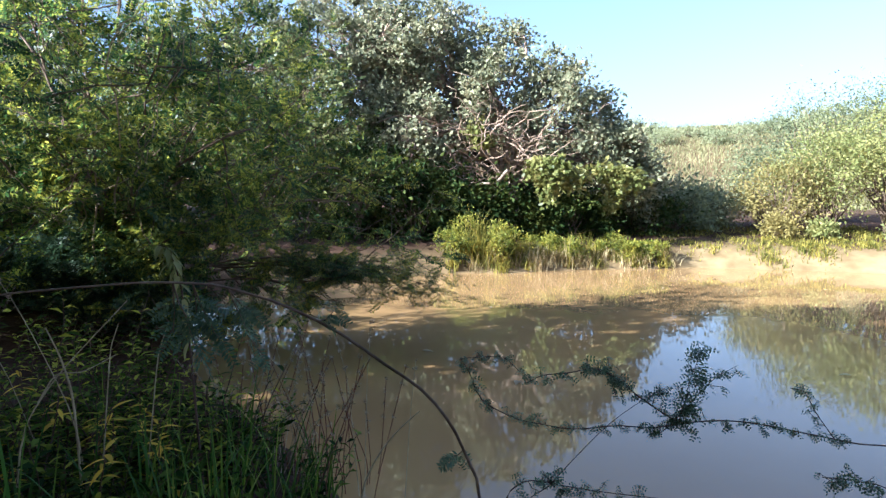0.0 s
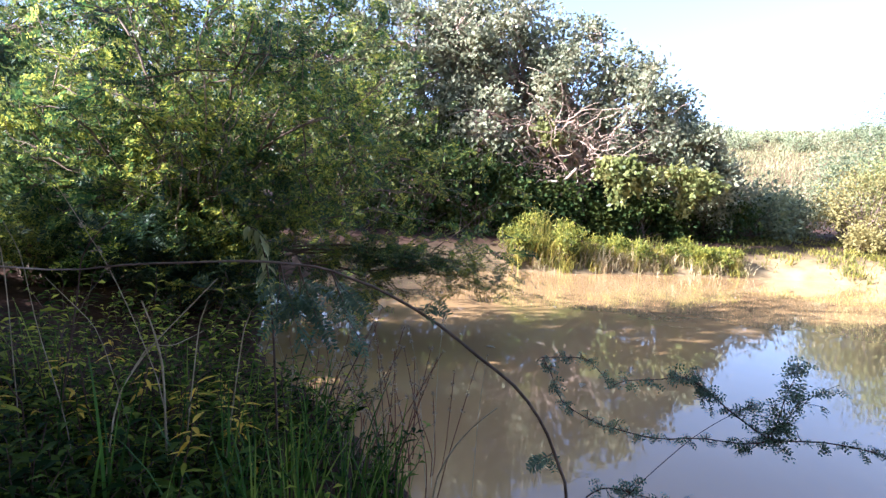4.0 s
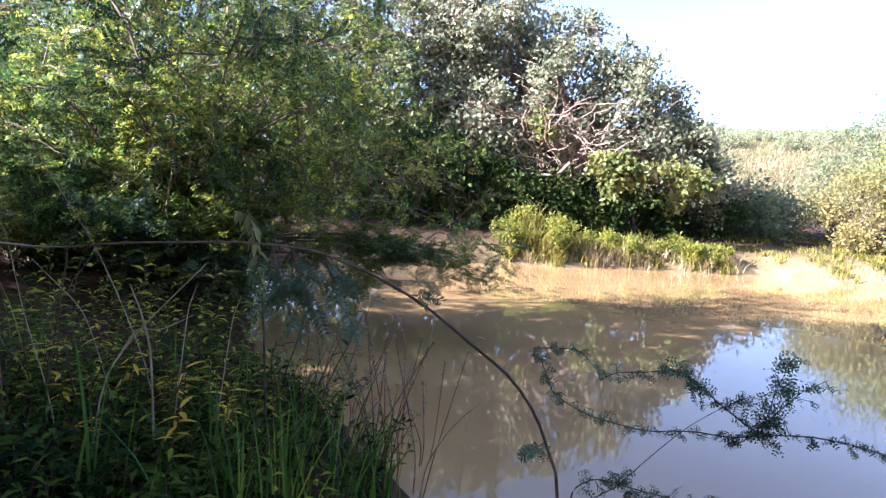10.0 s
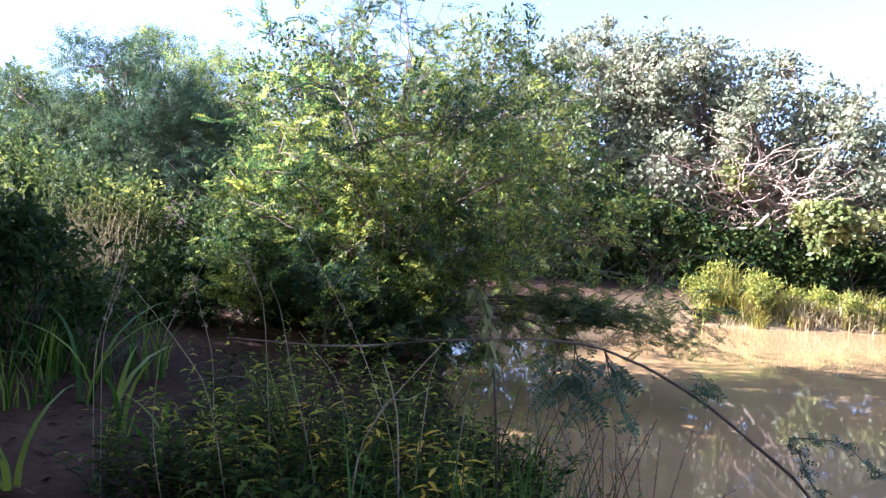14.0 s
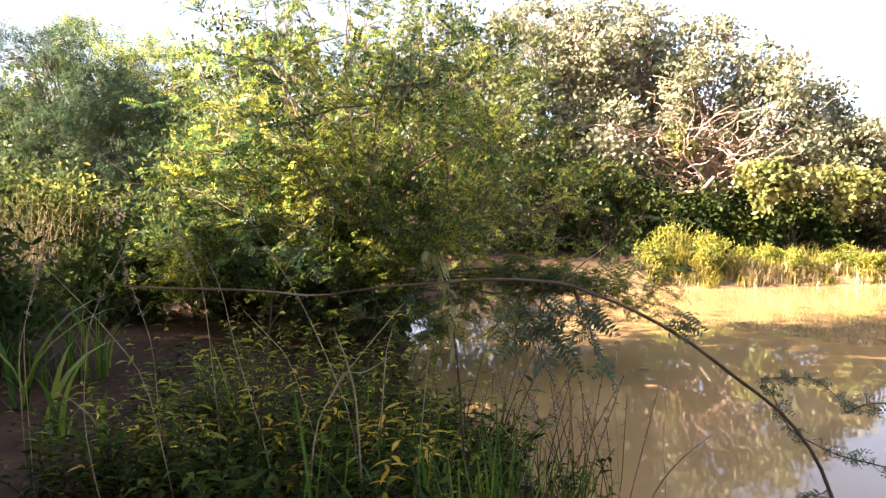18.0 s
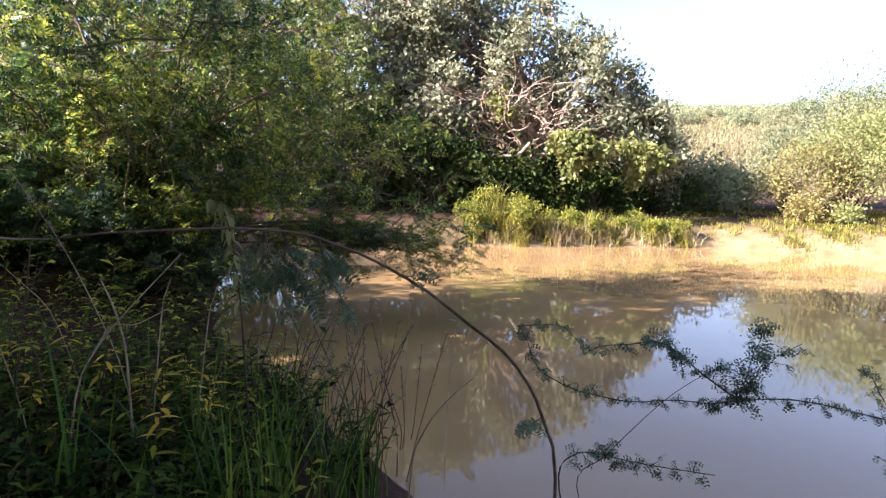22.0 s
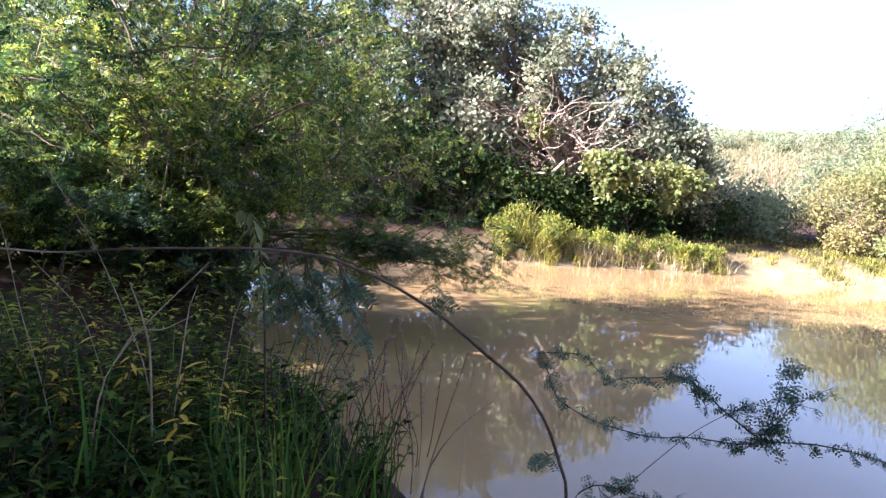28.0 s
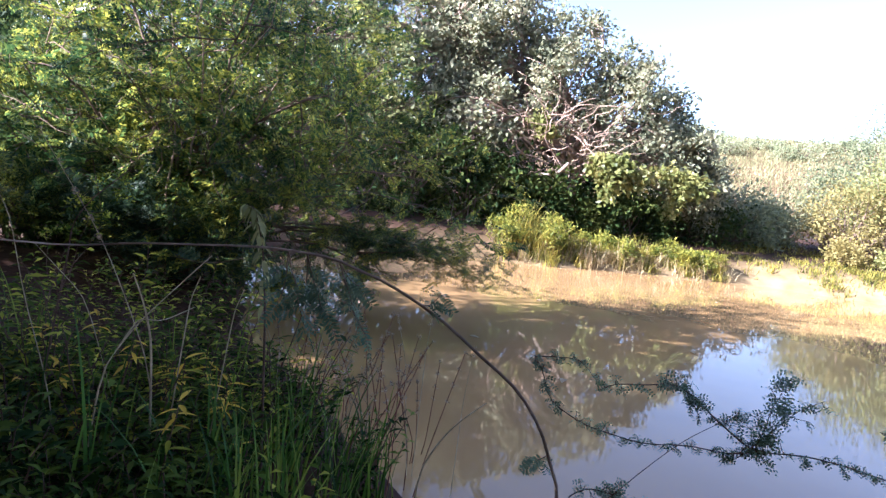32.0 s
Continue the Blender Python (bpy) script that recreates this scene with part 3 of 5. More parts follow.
ACACIA_STEMS = [([FOOT, (-2.55, 5.0, 0.9), (-2.35, 4.6, 1.24), (-2.44, 4.56, 1.47), (-2.56, 4.55, 1.84), (-2.66, 4.55, 2.06), (-2.8, 4.59, 2.27)], 0.02),
                ([(-2.35, 4.6, 1.24), (-2.37, 4.59, 1.32), (-2.48, 4.54, 1.39), (-2.59, 4.48, 1.69)], 0.01),
                ([FOOT, (-2.4, 5.1, 0.9), (-2.14, 4.81, 1.26), (-2.23, 4.77, 1.47), (-2.32, 4.73, 1.62)], 0.012),
                ([FOOT, (-2.45, 5.15, 0.9), (-2.17, 4.9, 1.26), (-2.02, 5.07, 1.44), (-1.89, 5.22, 1.76), (-1.75, 5.36, 2.05), (-1.63, 5.5, 2.37)], 0.018),
                ([(-1.85, 5.25, 1.85), (-2.01, 5.28, 2.07), (-1.76, 5.36, 2.29)], 0.008), ([(-1.9, 5.22, 1.75), (-2.06, 5.37, 1.99), (-2.15, 5.34, 2.29), (-2.25, 5.41, 2.55)], 0.009),
                ([FOOT, (-2.22, 4.75, 0.92), (-1.97, 4.77, 1.06), (-1.73, 4.95, 1.21)], 0.014), ([(-2.2, 4.7, 0.95), (-2.03, 4.64, 1.07), (-1.92, 4.73, 1.19)], 0.009),
                ([FOOT, (-1.9, 5.3, 1.0), (-1.24, 5.27, 1.15), (-0.85, 5.52, 1.07)], 0.012), ([FOOT, (-2.8, 4.9, 1.1), (-2.83, 4.4, 1.53), (-2.95, 4.3, 1.66), (-3.14, 4.3, 1.67)], 0.014)]
for pts, r in ACACIA_STEMS:
    stem = Bag()
    pts = np.array(pts)
    i = np.linspace(0, len(pts) - 1, 16)
    line = np.stack([np.interp(i, np.arange(len(pts)), pts[:, k]) for k in range(3)], -1) + rng.normal(0, 0.006, (16, 3))
    line = line + (line - np.array([-0.46, 0.75, 1.29])) * 0.06
    tube(stem, line, r * 0.75, r * 0.3, 6, knots=0.12)
    part("limb", stem, STEM_BARK, acacia, "grey-brown bare stem", smooth=True)

# Thin stems that fan from its foot through the leaves, paled for caught light.
for k in range(11):
    a = np.array((-2.6 + rng.normal(0, 0.2), 5.0 + rng.normal(0, 0.12), 0.75 + rng.uniform(0, 0.35)))
    b = a + np.array((rng.normal(0.05, 0.8), rng.normal(-0.3, 0.3), rng.uniform(0.2, 1.7)))
    stem = Bag()
    tube(stem, bend(a, b, 12, 0, 0.9, (0, 0, 0.1)), rng.uniform(0.004, 0.009), 0.002, 5, knots=0.1)
    part("limb", stem, PALE_BARK, acacia, "thin stem paled for caught light", smooth=True)

# The low bough that hangs over the water from the foot of that tree.
LOW_BOUGH = np.array([(-2.3, 5.6, 0.75), (-1.61, 5.81, 0.8), (-1.01, 5.91, 0.73), (-0.42, 5.94, 0.63)])
for shift in ((0, 0, 0), (0.05, 0.15, -0.12), (-0.2, -0.1, 0.1)):
    line = np.stack([np.interp(np.linspace(0, 3, 14), np.arange(4), LOW_BOUGH[:, k]) for k in range(3)], -1) + np.linspace(0, 1, 14)[:, None] * shift + rng.normal(0, 0.015, (14, 3))
    stem, crown = Bag(), Bag()
    tube(stem, line, 0.012, 0.003, 5, knots=0.1)
    part("limb", stem, BARK, acacia, smooth=True)
    n = 330
    at = line[rng.integers(4, 14, n)] + rng.normal(0, 1, (n, 3)) * (0.16, 0.16, 0.055)
    fronds(crown, at, rng.normal(0, 1, (n, 3)) * (1, 1, 0.3) + (0.5, 0, -0.1), scatter_dirs(n, 2.2), rng.uniform(0.07, 0.14, n), 9, 0.22, 0.36)
    tagged(part("leafy_bough", crown, FEATHERY, acacia), kind="stuff")

# Low boughs hiding the same tree's foot; two of them darkened for shade.
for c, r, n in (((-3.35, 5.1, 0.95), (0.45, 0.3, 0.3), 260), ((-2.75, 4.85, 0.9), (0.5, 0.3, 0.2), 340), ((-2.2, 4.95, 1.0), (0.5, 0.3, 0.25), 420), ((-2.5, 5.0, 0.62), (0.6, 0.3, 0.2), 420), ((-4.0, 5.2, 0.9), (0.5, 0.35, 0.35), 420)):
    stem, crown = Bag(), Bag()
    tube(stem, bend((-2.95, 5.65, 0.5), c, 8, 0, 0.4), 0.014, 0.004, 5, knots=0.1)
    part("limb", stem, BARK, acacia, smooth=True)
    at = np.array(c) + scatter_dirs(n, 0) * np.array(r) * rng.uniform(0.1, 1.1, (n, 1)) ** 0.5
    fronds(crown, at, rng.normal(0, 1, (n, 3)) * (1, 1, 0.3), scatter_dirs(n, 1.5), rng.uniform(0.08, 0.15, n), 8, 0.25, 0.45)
    tagged(part("leafy_bough", crown, DUSKY if -3.0 < c[0] < -2.4 else FEATHERY, acacia, "green leaves of low boughs, two of them darkened for shade"), kind="stuff")

# The big broad-leaved tree across the water, and its neighbours.
big = lobed_tree("broadleaf_tree", on_ground(1.5, 15.2), [
    (-2.3, 15.6, 4.2, 2.0, 1.6, 2.1), (-0.1, 15.2, 3.9, 1.6, 1.5, 1.8), (1.0, 14.9, 3.45, 1.15, 1.2, 1.2), (2.45, 14.9, 3.05, 1.15, 1.1, 1.15), (3.55, 15.1, 2.4, 0.85, 0.9, 0.85),
    (4.35, 15.3, 1.85, 0.68, 0.7, 0.7), (4.0, 14.8, 2.2, 0.6, 0.6, 0.55), (4.8, 15.7, 1.6, 0.6, 0.7, 0.6), (1.5, 15.2, 4.95, 0.35, 0.3, 0.22), (2.3, 15.0, 4.3, 0.5, 0.4, 0.4), (3.0, 15.0, 3.9, 0.5, 0.45, 0.55), (3.45, 15.1, 3.3, 0.45, 0.45, 0.55), (3.95, 15.1, 2.75, 0.42, 0.45, 0.5), (0.3, 15.2, 4.6, 0.4, 0.4, 0.4), (-0.6, 14.0, 2.7, 1.0, 0.8, 0.9), (-1.3, 15.0, 3.6, 1.1, 0.9, 1.3), (-1.2, 14.6, 4.8, 0.9, 0.8, 0.9)],
    "large spreading tree with leathery green leaves and pale branches", PALE_BARK, BROAD, trunk=0.2, per_clump=80, size=0.108, dense=16, slim=0.62, tuft=0.15)
for c, r, n in (((1.85, 13.4, 1.95), 0.24, 240), ((2.2, 13.4, 1.95), 0.26, 260), ((2.1, 13.35, 1.65), 0.22, 190), ((2.5, 13.5, 1.75), 0.24, 220), ((2.02, 13.3, 1.38), 0.11, 70), ((2.75, 13.6, 1.85), 0.17, 90),
                ((3.3, 13.9, 1.95), 0.2, 150), ((3.65, 13.9, 1.85), 0.24, 230), ((3.95, 13.95, 1.7), 0.2, 160), ((3.55, 13.85, 1.5), 0.18, 140), ((3.45, 13.85, 1.22), 0.11, 70), ((4.15, 14.3, 1.85), 0.2, 130), ((0.6, 13.9, 2.75), 0.2, 150), ((0.8, 13.85, 2.55), 0.16, 110)):
    tuft = Bag()
    pts = np.array(c) + scatter_dirs(n, 0) * r * rng.uniform(0.2, 1, (n, 1)) ** 0.5 * (1.15, 0.9, 1.0) + rng.normal(0, 0.05, (n, 3))
    leaves(tuft, pts, scatter_dirs(n, -0.4), scatter_dirs(n, 0.6), rng.uniform(0.09, 0.16, n), 0.085)
    tagged(part("leafy_bough", tuft, BRIGHT, big, "fresh yellow-green leaves"), kind="stuff")
# Bare pale branches that show where the crown is open.
for k in range(110):
    a = np.array([rng.uniform(0.3, 2.0), rng.uniform(13.8, 14.4), rng.uniform(1.7, 2.9)])
    b = a + np.array([rng.normal(-0.1, 0.6), rng.normal(-0.35, 0.2), rng.normal(0.35, 0.35)])
    twist = Bag()
    tube(twist, bend(a, b, 9, 0, 1.1, (rng.normal(0, 0.5), -0.2, 0.1)), rng.uniform(0.007, 0.019), 0.005, 6, knots=0.1)
    part("bare_branch", twist, PALE_BARK, big, "pale leafless branch", smooth=True)
for a, b, r in (((1.05, 13.9, 1.66), (1.24, 13.6, 1.92), 0.042), ((0.65, 13.8, 1.64), (0.9, 13.6, 1.66), 0.026)):
    stub = Bag()
    tube(stub, bend(a, b, 5, 0, 0.15), r, r * 0.85, 9, knots=0.05)
    part("sawn_stub", stub, CUT_WOOD, big, "pale sawn stub of a limb", smooth=True)

lobed_tree("leafy_tree", on_ground(-4.2, 14.2), [(-4.2, 13.9, 4.2, 1.7, 1.4, 1.9), (-5.6, 13.6, 3.3, 1.2, 1.1, 1.3), (-3.0, 13.4, 3.0, 1.2, 1.0, 1.2), (-4.4, 12.9, 2.3, 1.2, 0.9, 1.0)],
           "tall green tree behind the far bank", BARK, GREEN, trunk=0.14, per_clump=58, size=0.12, dense=14)
lobed_tree("leafy_tree", on_ground(-7.2, 13.4), [(-7.2, 13.4, 3.4, 1.3, 1.2, 1.5), (-8.3, 13.0, 2.8, 1.1, 1.0, 1.2), (-6.3, 12.6, 2.2, 1.0, 0.9, 1.0), (-8.9, 13.2, 4.3, 1.3, 1.0, 1.2), (-7.6, 13.4, 4.5, 1.2, 1.0, 1.1)],
           "green tree behind the far bank", PALE_BARK, SHRUB, trunk=0.12, per_clump=52, size=0.13, dense=9)

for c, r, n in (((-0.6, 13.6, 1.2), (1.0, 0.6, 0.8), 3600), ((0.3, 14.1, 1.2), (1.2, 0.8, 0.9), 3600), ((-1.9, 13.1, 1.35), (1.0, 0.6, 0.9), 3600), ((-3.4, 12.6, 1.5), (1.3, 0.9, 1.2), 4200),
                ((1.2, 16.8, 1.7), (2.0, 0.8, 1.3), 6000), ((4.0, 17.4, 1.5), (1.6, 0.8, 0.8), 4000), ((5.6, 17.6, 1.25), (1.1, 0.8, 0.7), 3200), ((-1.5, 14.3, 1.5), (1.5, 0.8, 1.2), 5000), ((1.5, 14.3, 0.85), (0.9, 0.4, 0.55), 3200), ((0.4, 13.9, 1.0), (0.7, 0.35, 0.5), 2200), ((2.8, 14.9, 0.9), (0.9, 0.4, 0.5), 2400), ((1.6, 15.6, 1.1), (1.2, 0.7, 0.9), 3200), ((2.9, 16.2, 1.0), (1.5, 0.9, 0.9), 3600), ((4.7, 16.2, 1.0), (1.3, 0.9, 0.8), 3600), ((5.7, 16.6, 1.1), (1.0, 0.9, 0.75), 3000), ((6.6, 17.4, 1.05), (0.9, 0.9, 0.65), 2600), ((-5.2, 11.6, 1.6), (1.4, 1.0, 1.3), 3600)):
    bush("bush", c, r, "leafy bush on the far bank, its green darkened for shade" if c[0] < 5 else "grey-green bush on the far bank, paled for haze", SHRUB if c[0] < 5 else HAZY, n, 0.11, group="far bank bushes")
for c, r, n in (((8.3, 16.0, 1.5), 1.0, 3000), ((9.4, 16.0, 2.1), 1.25, 4200), ((10.8, 15.5, 2.45), 1.45, 5000), ((12.4, 14.9, 2.7), 1.6, 5400), ((14.2, 14.2, 2.8), 1.7, 5400), ((16.2, 13.0, 2.5), 1.8, 4600), ((7.6, 18.2, 1.1), 0.7, 2000), ((9.3, 18.6, 1.9), 1.2, 3600), ((11, 19.0, 3.0), 1.6, 4600),
                ((13, 18.6, 3.2), 1.8, 4600), ((16, 18, 3.4), 2.0, 4600), ((7.75, 15.1, 0.75), 0.35, 1100), ((8.6, 14.9, 0.7), 0.3, 900), ((10.2, 14.4, 0.7), 0.35, 1000), ((11.6, 14.2, 0.75), 0.4, 1200)):
    look_of, said = ((FAR_SHRUB, "sunlit dusty yellow-green bush on the sandy bank"), (OCHRE, "sunlit yellowed bush on the sandy bank"), (HAZY, "dull grey-green bush on the sandy bank"))[2 if c[1] > 17.5 or c[0] > 11.5 else int(c[0] * 10) % 2]
    bush("bush", c, r, said, look_of, int(n * 1.7), 0.08, group="sandy bank bushes", clumps=44)
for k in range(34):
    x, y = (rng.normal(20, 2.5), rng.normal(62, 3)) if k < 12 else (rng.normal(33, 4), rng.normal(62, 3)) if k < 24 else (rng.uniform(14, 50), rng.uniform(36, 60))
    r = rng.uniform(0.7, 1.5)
    bush("bush", (x, y, float(ground_z(x, y)) + 0.5 * r), r, "bush on the far hillside, paled to stand in for haze", HILL_SHRUB, 1300, 0.17, group="hillside bushes", clumps=22)

# Trees and bushes on the near bank beyond the feathery tree.
lobed_tree("acacia_tree", on_ground(-9.9, 10.2), [(-11.2, 10.0, 4.15, 0.55, 0.5, 0.6), (-10.4, 10.05, 4.2, 0.5, 0.5, 0.6), (-9.7, 10.1, 3.5, 0.8, 0.8, 0.6), (-12.5, 9.8, 3.5, 0.6, 0.5, 0.5), (-12.3, 9.6, 2.6, 0.9, 0.7, 0.8), (-11.0, 9.9, 2.9, 0.8, 0.7, 0.7), (-9.1, 10.3, 2.4, 0.9, 0.9, 0.8), (-10.8, 9.8, 1.9, 0.9, 0.9, 0.8), (-8.6, 10.3, 3.1, 0.35, 0.35, 0.3), (-9.9, 10.0, 2.5, 0.8, 0.8, 0.7)], "dark blue-green feathery tree on the near bank", BARK, DUSKY,
           trunk=0.09, per_clump=60, size=0.2, dense=12, kind="frond", pairs=5)
lobed_tree("acacia_tree", on_ground(-13.4, 15.6), [(-14.6, 15.8, 5.2, 1.5, 1.2, 1.6), (-12.8, 15.6, 4.7, 1.4, 1.3, 1.6), (-10.4, 14.6, 4.2, 1.2, 1.1, 1.2), (-15.0, 14.8, 3.4, 1.5, 1.2, 1.6)], "hazy feathery tree farther along the bank", BARK, FEATHERY,
           trunk=0.1, per_clump=46, size=0.26, dense=9, kind="frond", pairs=4)
lobed_tree("acacia_tree", on_ground(-12.8, 10.4), [(-12.8, 10.6, 3.0, 1.2, 1.0, 1.3), (-12.0, 10.2, 2.1, 1.1, 0.9, 1.1)], "feathery tree with a thin top on the near bank", BARK, FEATHERY,
           trunk=0.08, per_clump=44, size=0.24, dense=10, kind="frond", pairs=4)
for c, r, n in (((-7.0, 6.9, 1.0), (0.8, 0.7, 0.6), 4200), ((-5.9, 8.4, 1.0), (0.8, 0.7, 0.75), 4200), ((-7.4, 5.7, 1.1), (0.9, 0.8, 0.8), 4000), ((-4.6, 9.0, 1.0), (0.7, 0.7, 0.8), 3600), ((-4.5, 7.6, 0.95), (0.6, 0.6, 0.65), 3600)):
    bush("weed_bush", c, r, "low bush of small yellow-green leaves brightened for sun on the near bank", SUNNY, n, 0.075, group="near bank bushes", slim=0.4)
# Unseen trees added behind and beside the walker to shade near bank and water.
for foot, thick, lobes in (
        ((-7.4, 1.4), 14, [(-7.0, 1.2, 4.8, 1.6, 0.9, 1.05), (-6.2, 1.3, 2.3, 1.2, 0.7, 0.8), (-7.0, 0.0, 2.4, 1.2, 0.7, 0.45), (-7.0, -0.35, 2.9, 1.1, 0.55, 0.5), (-7.4, -0.6, 4.5, 1.2, 1.0, 0.5), (-6.9, -1.4, 3.4, 1.0, 0.5, 0.8), (-7.0, 1.5, 3.6, 1.2, 0.5, 0.9), (-7.2, 2.5, 5.6, 0.9, 0.6, 0.9), (-7.4, 2.9, 6.5, 0.9, 0.6, 0.8), (-7.6, -0.7, 5.4, 1.8, 1.8, 0.9), (-7.8, 0.4, 6.0, 1.6, 1.5, 1.2), (-7.6, 3.1, 2.45, 1.1, 0.9, 1.0)]),
        ((-7.6, -1.4), 1.0, [(-7.2, -0.6, 3.6, 1.6, 1.0, 0.9), (-6.6, -1.2, 2.0, 1.4, 1.4, 1.2), (-7.8, -2.2, 3.6, 1.4, 1.2, 1.4)]),
        ((-11, 1.6), 12, [(-10.8, 1.9, 2.4, 1.7, 1.4, 1.5), (-10.5, 0.8, 3.6, 1.7, 1.3, 1.4), (-11.8, 1.0, 2.4, 1.6, 1.6, 1.6)]),
        ((-2.6, -1.8), 12, [(-2.2, -1.4, 4.3, 1.9, 1.7, 1.0), (-0.4, -1.2, 4.2, 1.6, 1.5, 0.9), (-3.8, 0.2, 4.0, 1.5, 1.4, 0.9), (-1.4, 0.2, 4.4, 1.5, 1.2, 0.7), (-2.4, -3.2, 2.6, 2.2, 1.2, 1.8), (0.8, 0.2, 4.4, 1.4, 1.2, 0.7), (-3.0, 1.7, 4.4, 1.4, 1.0, 0.6), (-1.6, 1.9, 4.6, 1.2, 0.9, 0.5), (-4.6, -1.2, 2.4, 1.2, 1.4, 1.4)]),
        # Sparse boughs above the water, implied by its broken reflection.
        ((1.3, -0.4), 6, [(-0.9, 5.2, 4.5, 1.0, 0.9, 0.45), (0.2, 5.6, 4.75, 0.9, 0.9, 0.45), (-2.0, 4.6, 4.6, 0.9, 0.8, 0.45), (-0.2, 4.2, 4.7, 0.7, 0.6, 0.4)]),
        # Added only to cut sky light from behind the walker.
        ((2.2, -4.6), 10, [(2.2, -4.4, 3.2, 2.4, 1.5, 2.4), (-0.6, -4.8, 2.8, 2.0, 1.4, 2.2), (5.2, -5.0, 3.0, 2.2, 1.5, 2.2)])):
    lobed_tree("shade_tree", on_ground(*foot), lobes, "dense green tree added out of view for shade and reflection", BARK, BROAD, trunk=0.16, per_clump=50, size=0.2, dense=thick, group="trees along the path")
lobed_tree("leafy_tree", on_ground(-14, 14.5), [(-14, 14, 3.2, 2.0, 1.6, 2.0), (-12.5, 15, 3.0, 1.8, 1.6, 2.0), (-15.5, 12, 2.8, 1.8, 1.6, 1.8), (-15.5, 9.5, 2.6, 1.6, 1.6, 1.8)], "green tree farther along the bank", BARK, SHRUB, trunk=0.14, per_clump=40, size=0.2, dense=9)
for c, r, n in (((-4.4, 6.1, 0.75), (0.6, 0.5, 0.5), 3400), ((-5.3, 7.9, 1.6), (0.9, 0.8, 0.9), 5000), ((-3.3, 6.6, 0.6), (0.5, 0.5, 0.5), 3200), ((-3.7, 7.8, 0.75), (0.5, 0.5, 0.6), 3200), ((-2.85, 5.9, 0.55), (0.45, 0.35, 0.4), 2600), ((-4.1, 6.4, 1.0), (0.6, 0.5, 0.6), 3400), ((-4.6, 7.0, 1.1), (0.7, 0.6, 0.7), 4000), ((-4.5, 3.7, 0.75), (0.5, 0.45, 0.5), 3200), ((-5.2, 7.0, 0.85), (0.6, 0.5, 0.6), 3400), ((-4.9, 5.5, 0.65), (0.5, 0.4, 0.35), 2600), ((-6.9, 4.9, 0.85), (0.7, 0.6, 0.6), 3600), ((-5.0, 3.2, 0.65), (0.5, 0.45, 0.55), 3600), ((-4.3, 2.5, 0.6), (0.45, 0.4, 0.5), 3000), ((-6.0, 4.2, 0.8), (0.6, 0.5, 0.6), 3600), ((-6.6, 7.8, 0.9), (0.9, 0.8, 0.7), 3600), ((-7.6, 6.0, 1.2), (1.0, 0.8, 0.9), 3800), ((-8.6, 7.4, 1.2), (1.0, 0.9, 0.9), 3400), ((-6.0, 9.0, 1.2), (1.0, 0.9, 0.9), 3600)):
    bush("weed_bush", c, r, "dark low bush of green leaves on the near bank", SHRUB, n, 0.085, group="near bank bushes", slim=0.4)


# ---- grass ----
def grass_patch(name, spots, heights, label, mat, width=0.006, bow=0.5, kind="stuff"):
    bag = Bag()
    spots = np.asarray(spots)
    base = np.column_stack([spots, ground_z(spots[:, 0], spots[:, 1]) - 0.02])
    blades(bag, base, rng.normal(0, 1, (len(base), 3)), heights, width, rng.uniform(0.1, bow * 1.6, len(base)))
    return tagged(part(name, bag, mat), label, "grass", kind=kind)


def clumped(n, cx, cy, sx, sy, clumps=40, tight=0.1):
    c = np.column_stack([rng.uniform(cx - sx, cx + sx, clumps), rng.uniform(cy - sy, cy + sy, clumps)])
    p = c[rng.integers(0, clumps, n)] + rng.normal(0, tight, (n, 2))
    return p[shore_distance(p[:, 0], p[:, 1]) > -0.05]


def shore_strip(n, x0, x1, deep, clumps, tight):
    """Spots in clumps along the far waterline."""
    cx = rng.uniform(x0, x1, clumps)
    cy = np.interp(cx, SHORE[9:17, 0], SHORE[9:17, 1]) + rng.uniform(0.05, deep, clumps)
    k = rng.integers(0, clumps, n)
    p = np.column_stack([cx, cy])[k] + rng.normal(0, tight, (n, 2))
    keep = shore_distance(p[:, 0], p[:, 1]) > -0.08
    return p[keep], rng.uniform(0.6, 1.2, clumps)[k][keep]


p, h = shore_strip(2600, 0.0, 1.9, 1.0, 46, 0.07)
h = h ** 1.6 * np.clip(1.1 - np.abs(p[:, 0] - 0.5) / 1.3, 0.25, 1)
grass_patch("shore_grass", p, h * rng.uniform(0.2, 0.85, len(p)), "tall yellow-green grass along the far waterline", SHORE_GRASS, 0.022, 0.6)
p, h = shore_strip(2400, 1.4, 4.5, 0.8, 60, 0.07)
grass_patch("shore_grass", p, h ** 1.5 * rng.uniform(0.1, 0.4, len(p)), "yellow-green grass along the far waterline", SHORE_GRASS, 0.02, 0.7)
p, h = shore_strip(1600, 0.4, 4.7, 0.35, 50, 0.07)
grass_patch("dry_shore_grass", p, h * rng.uniform(0.12, 0.45, len(p)), "yellowed grass along the far waterline", DRY_GRASS, 0.014, 0.7)
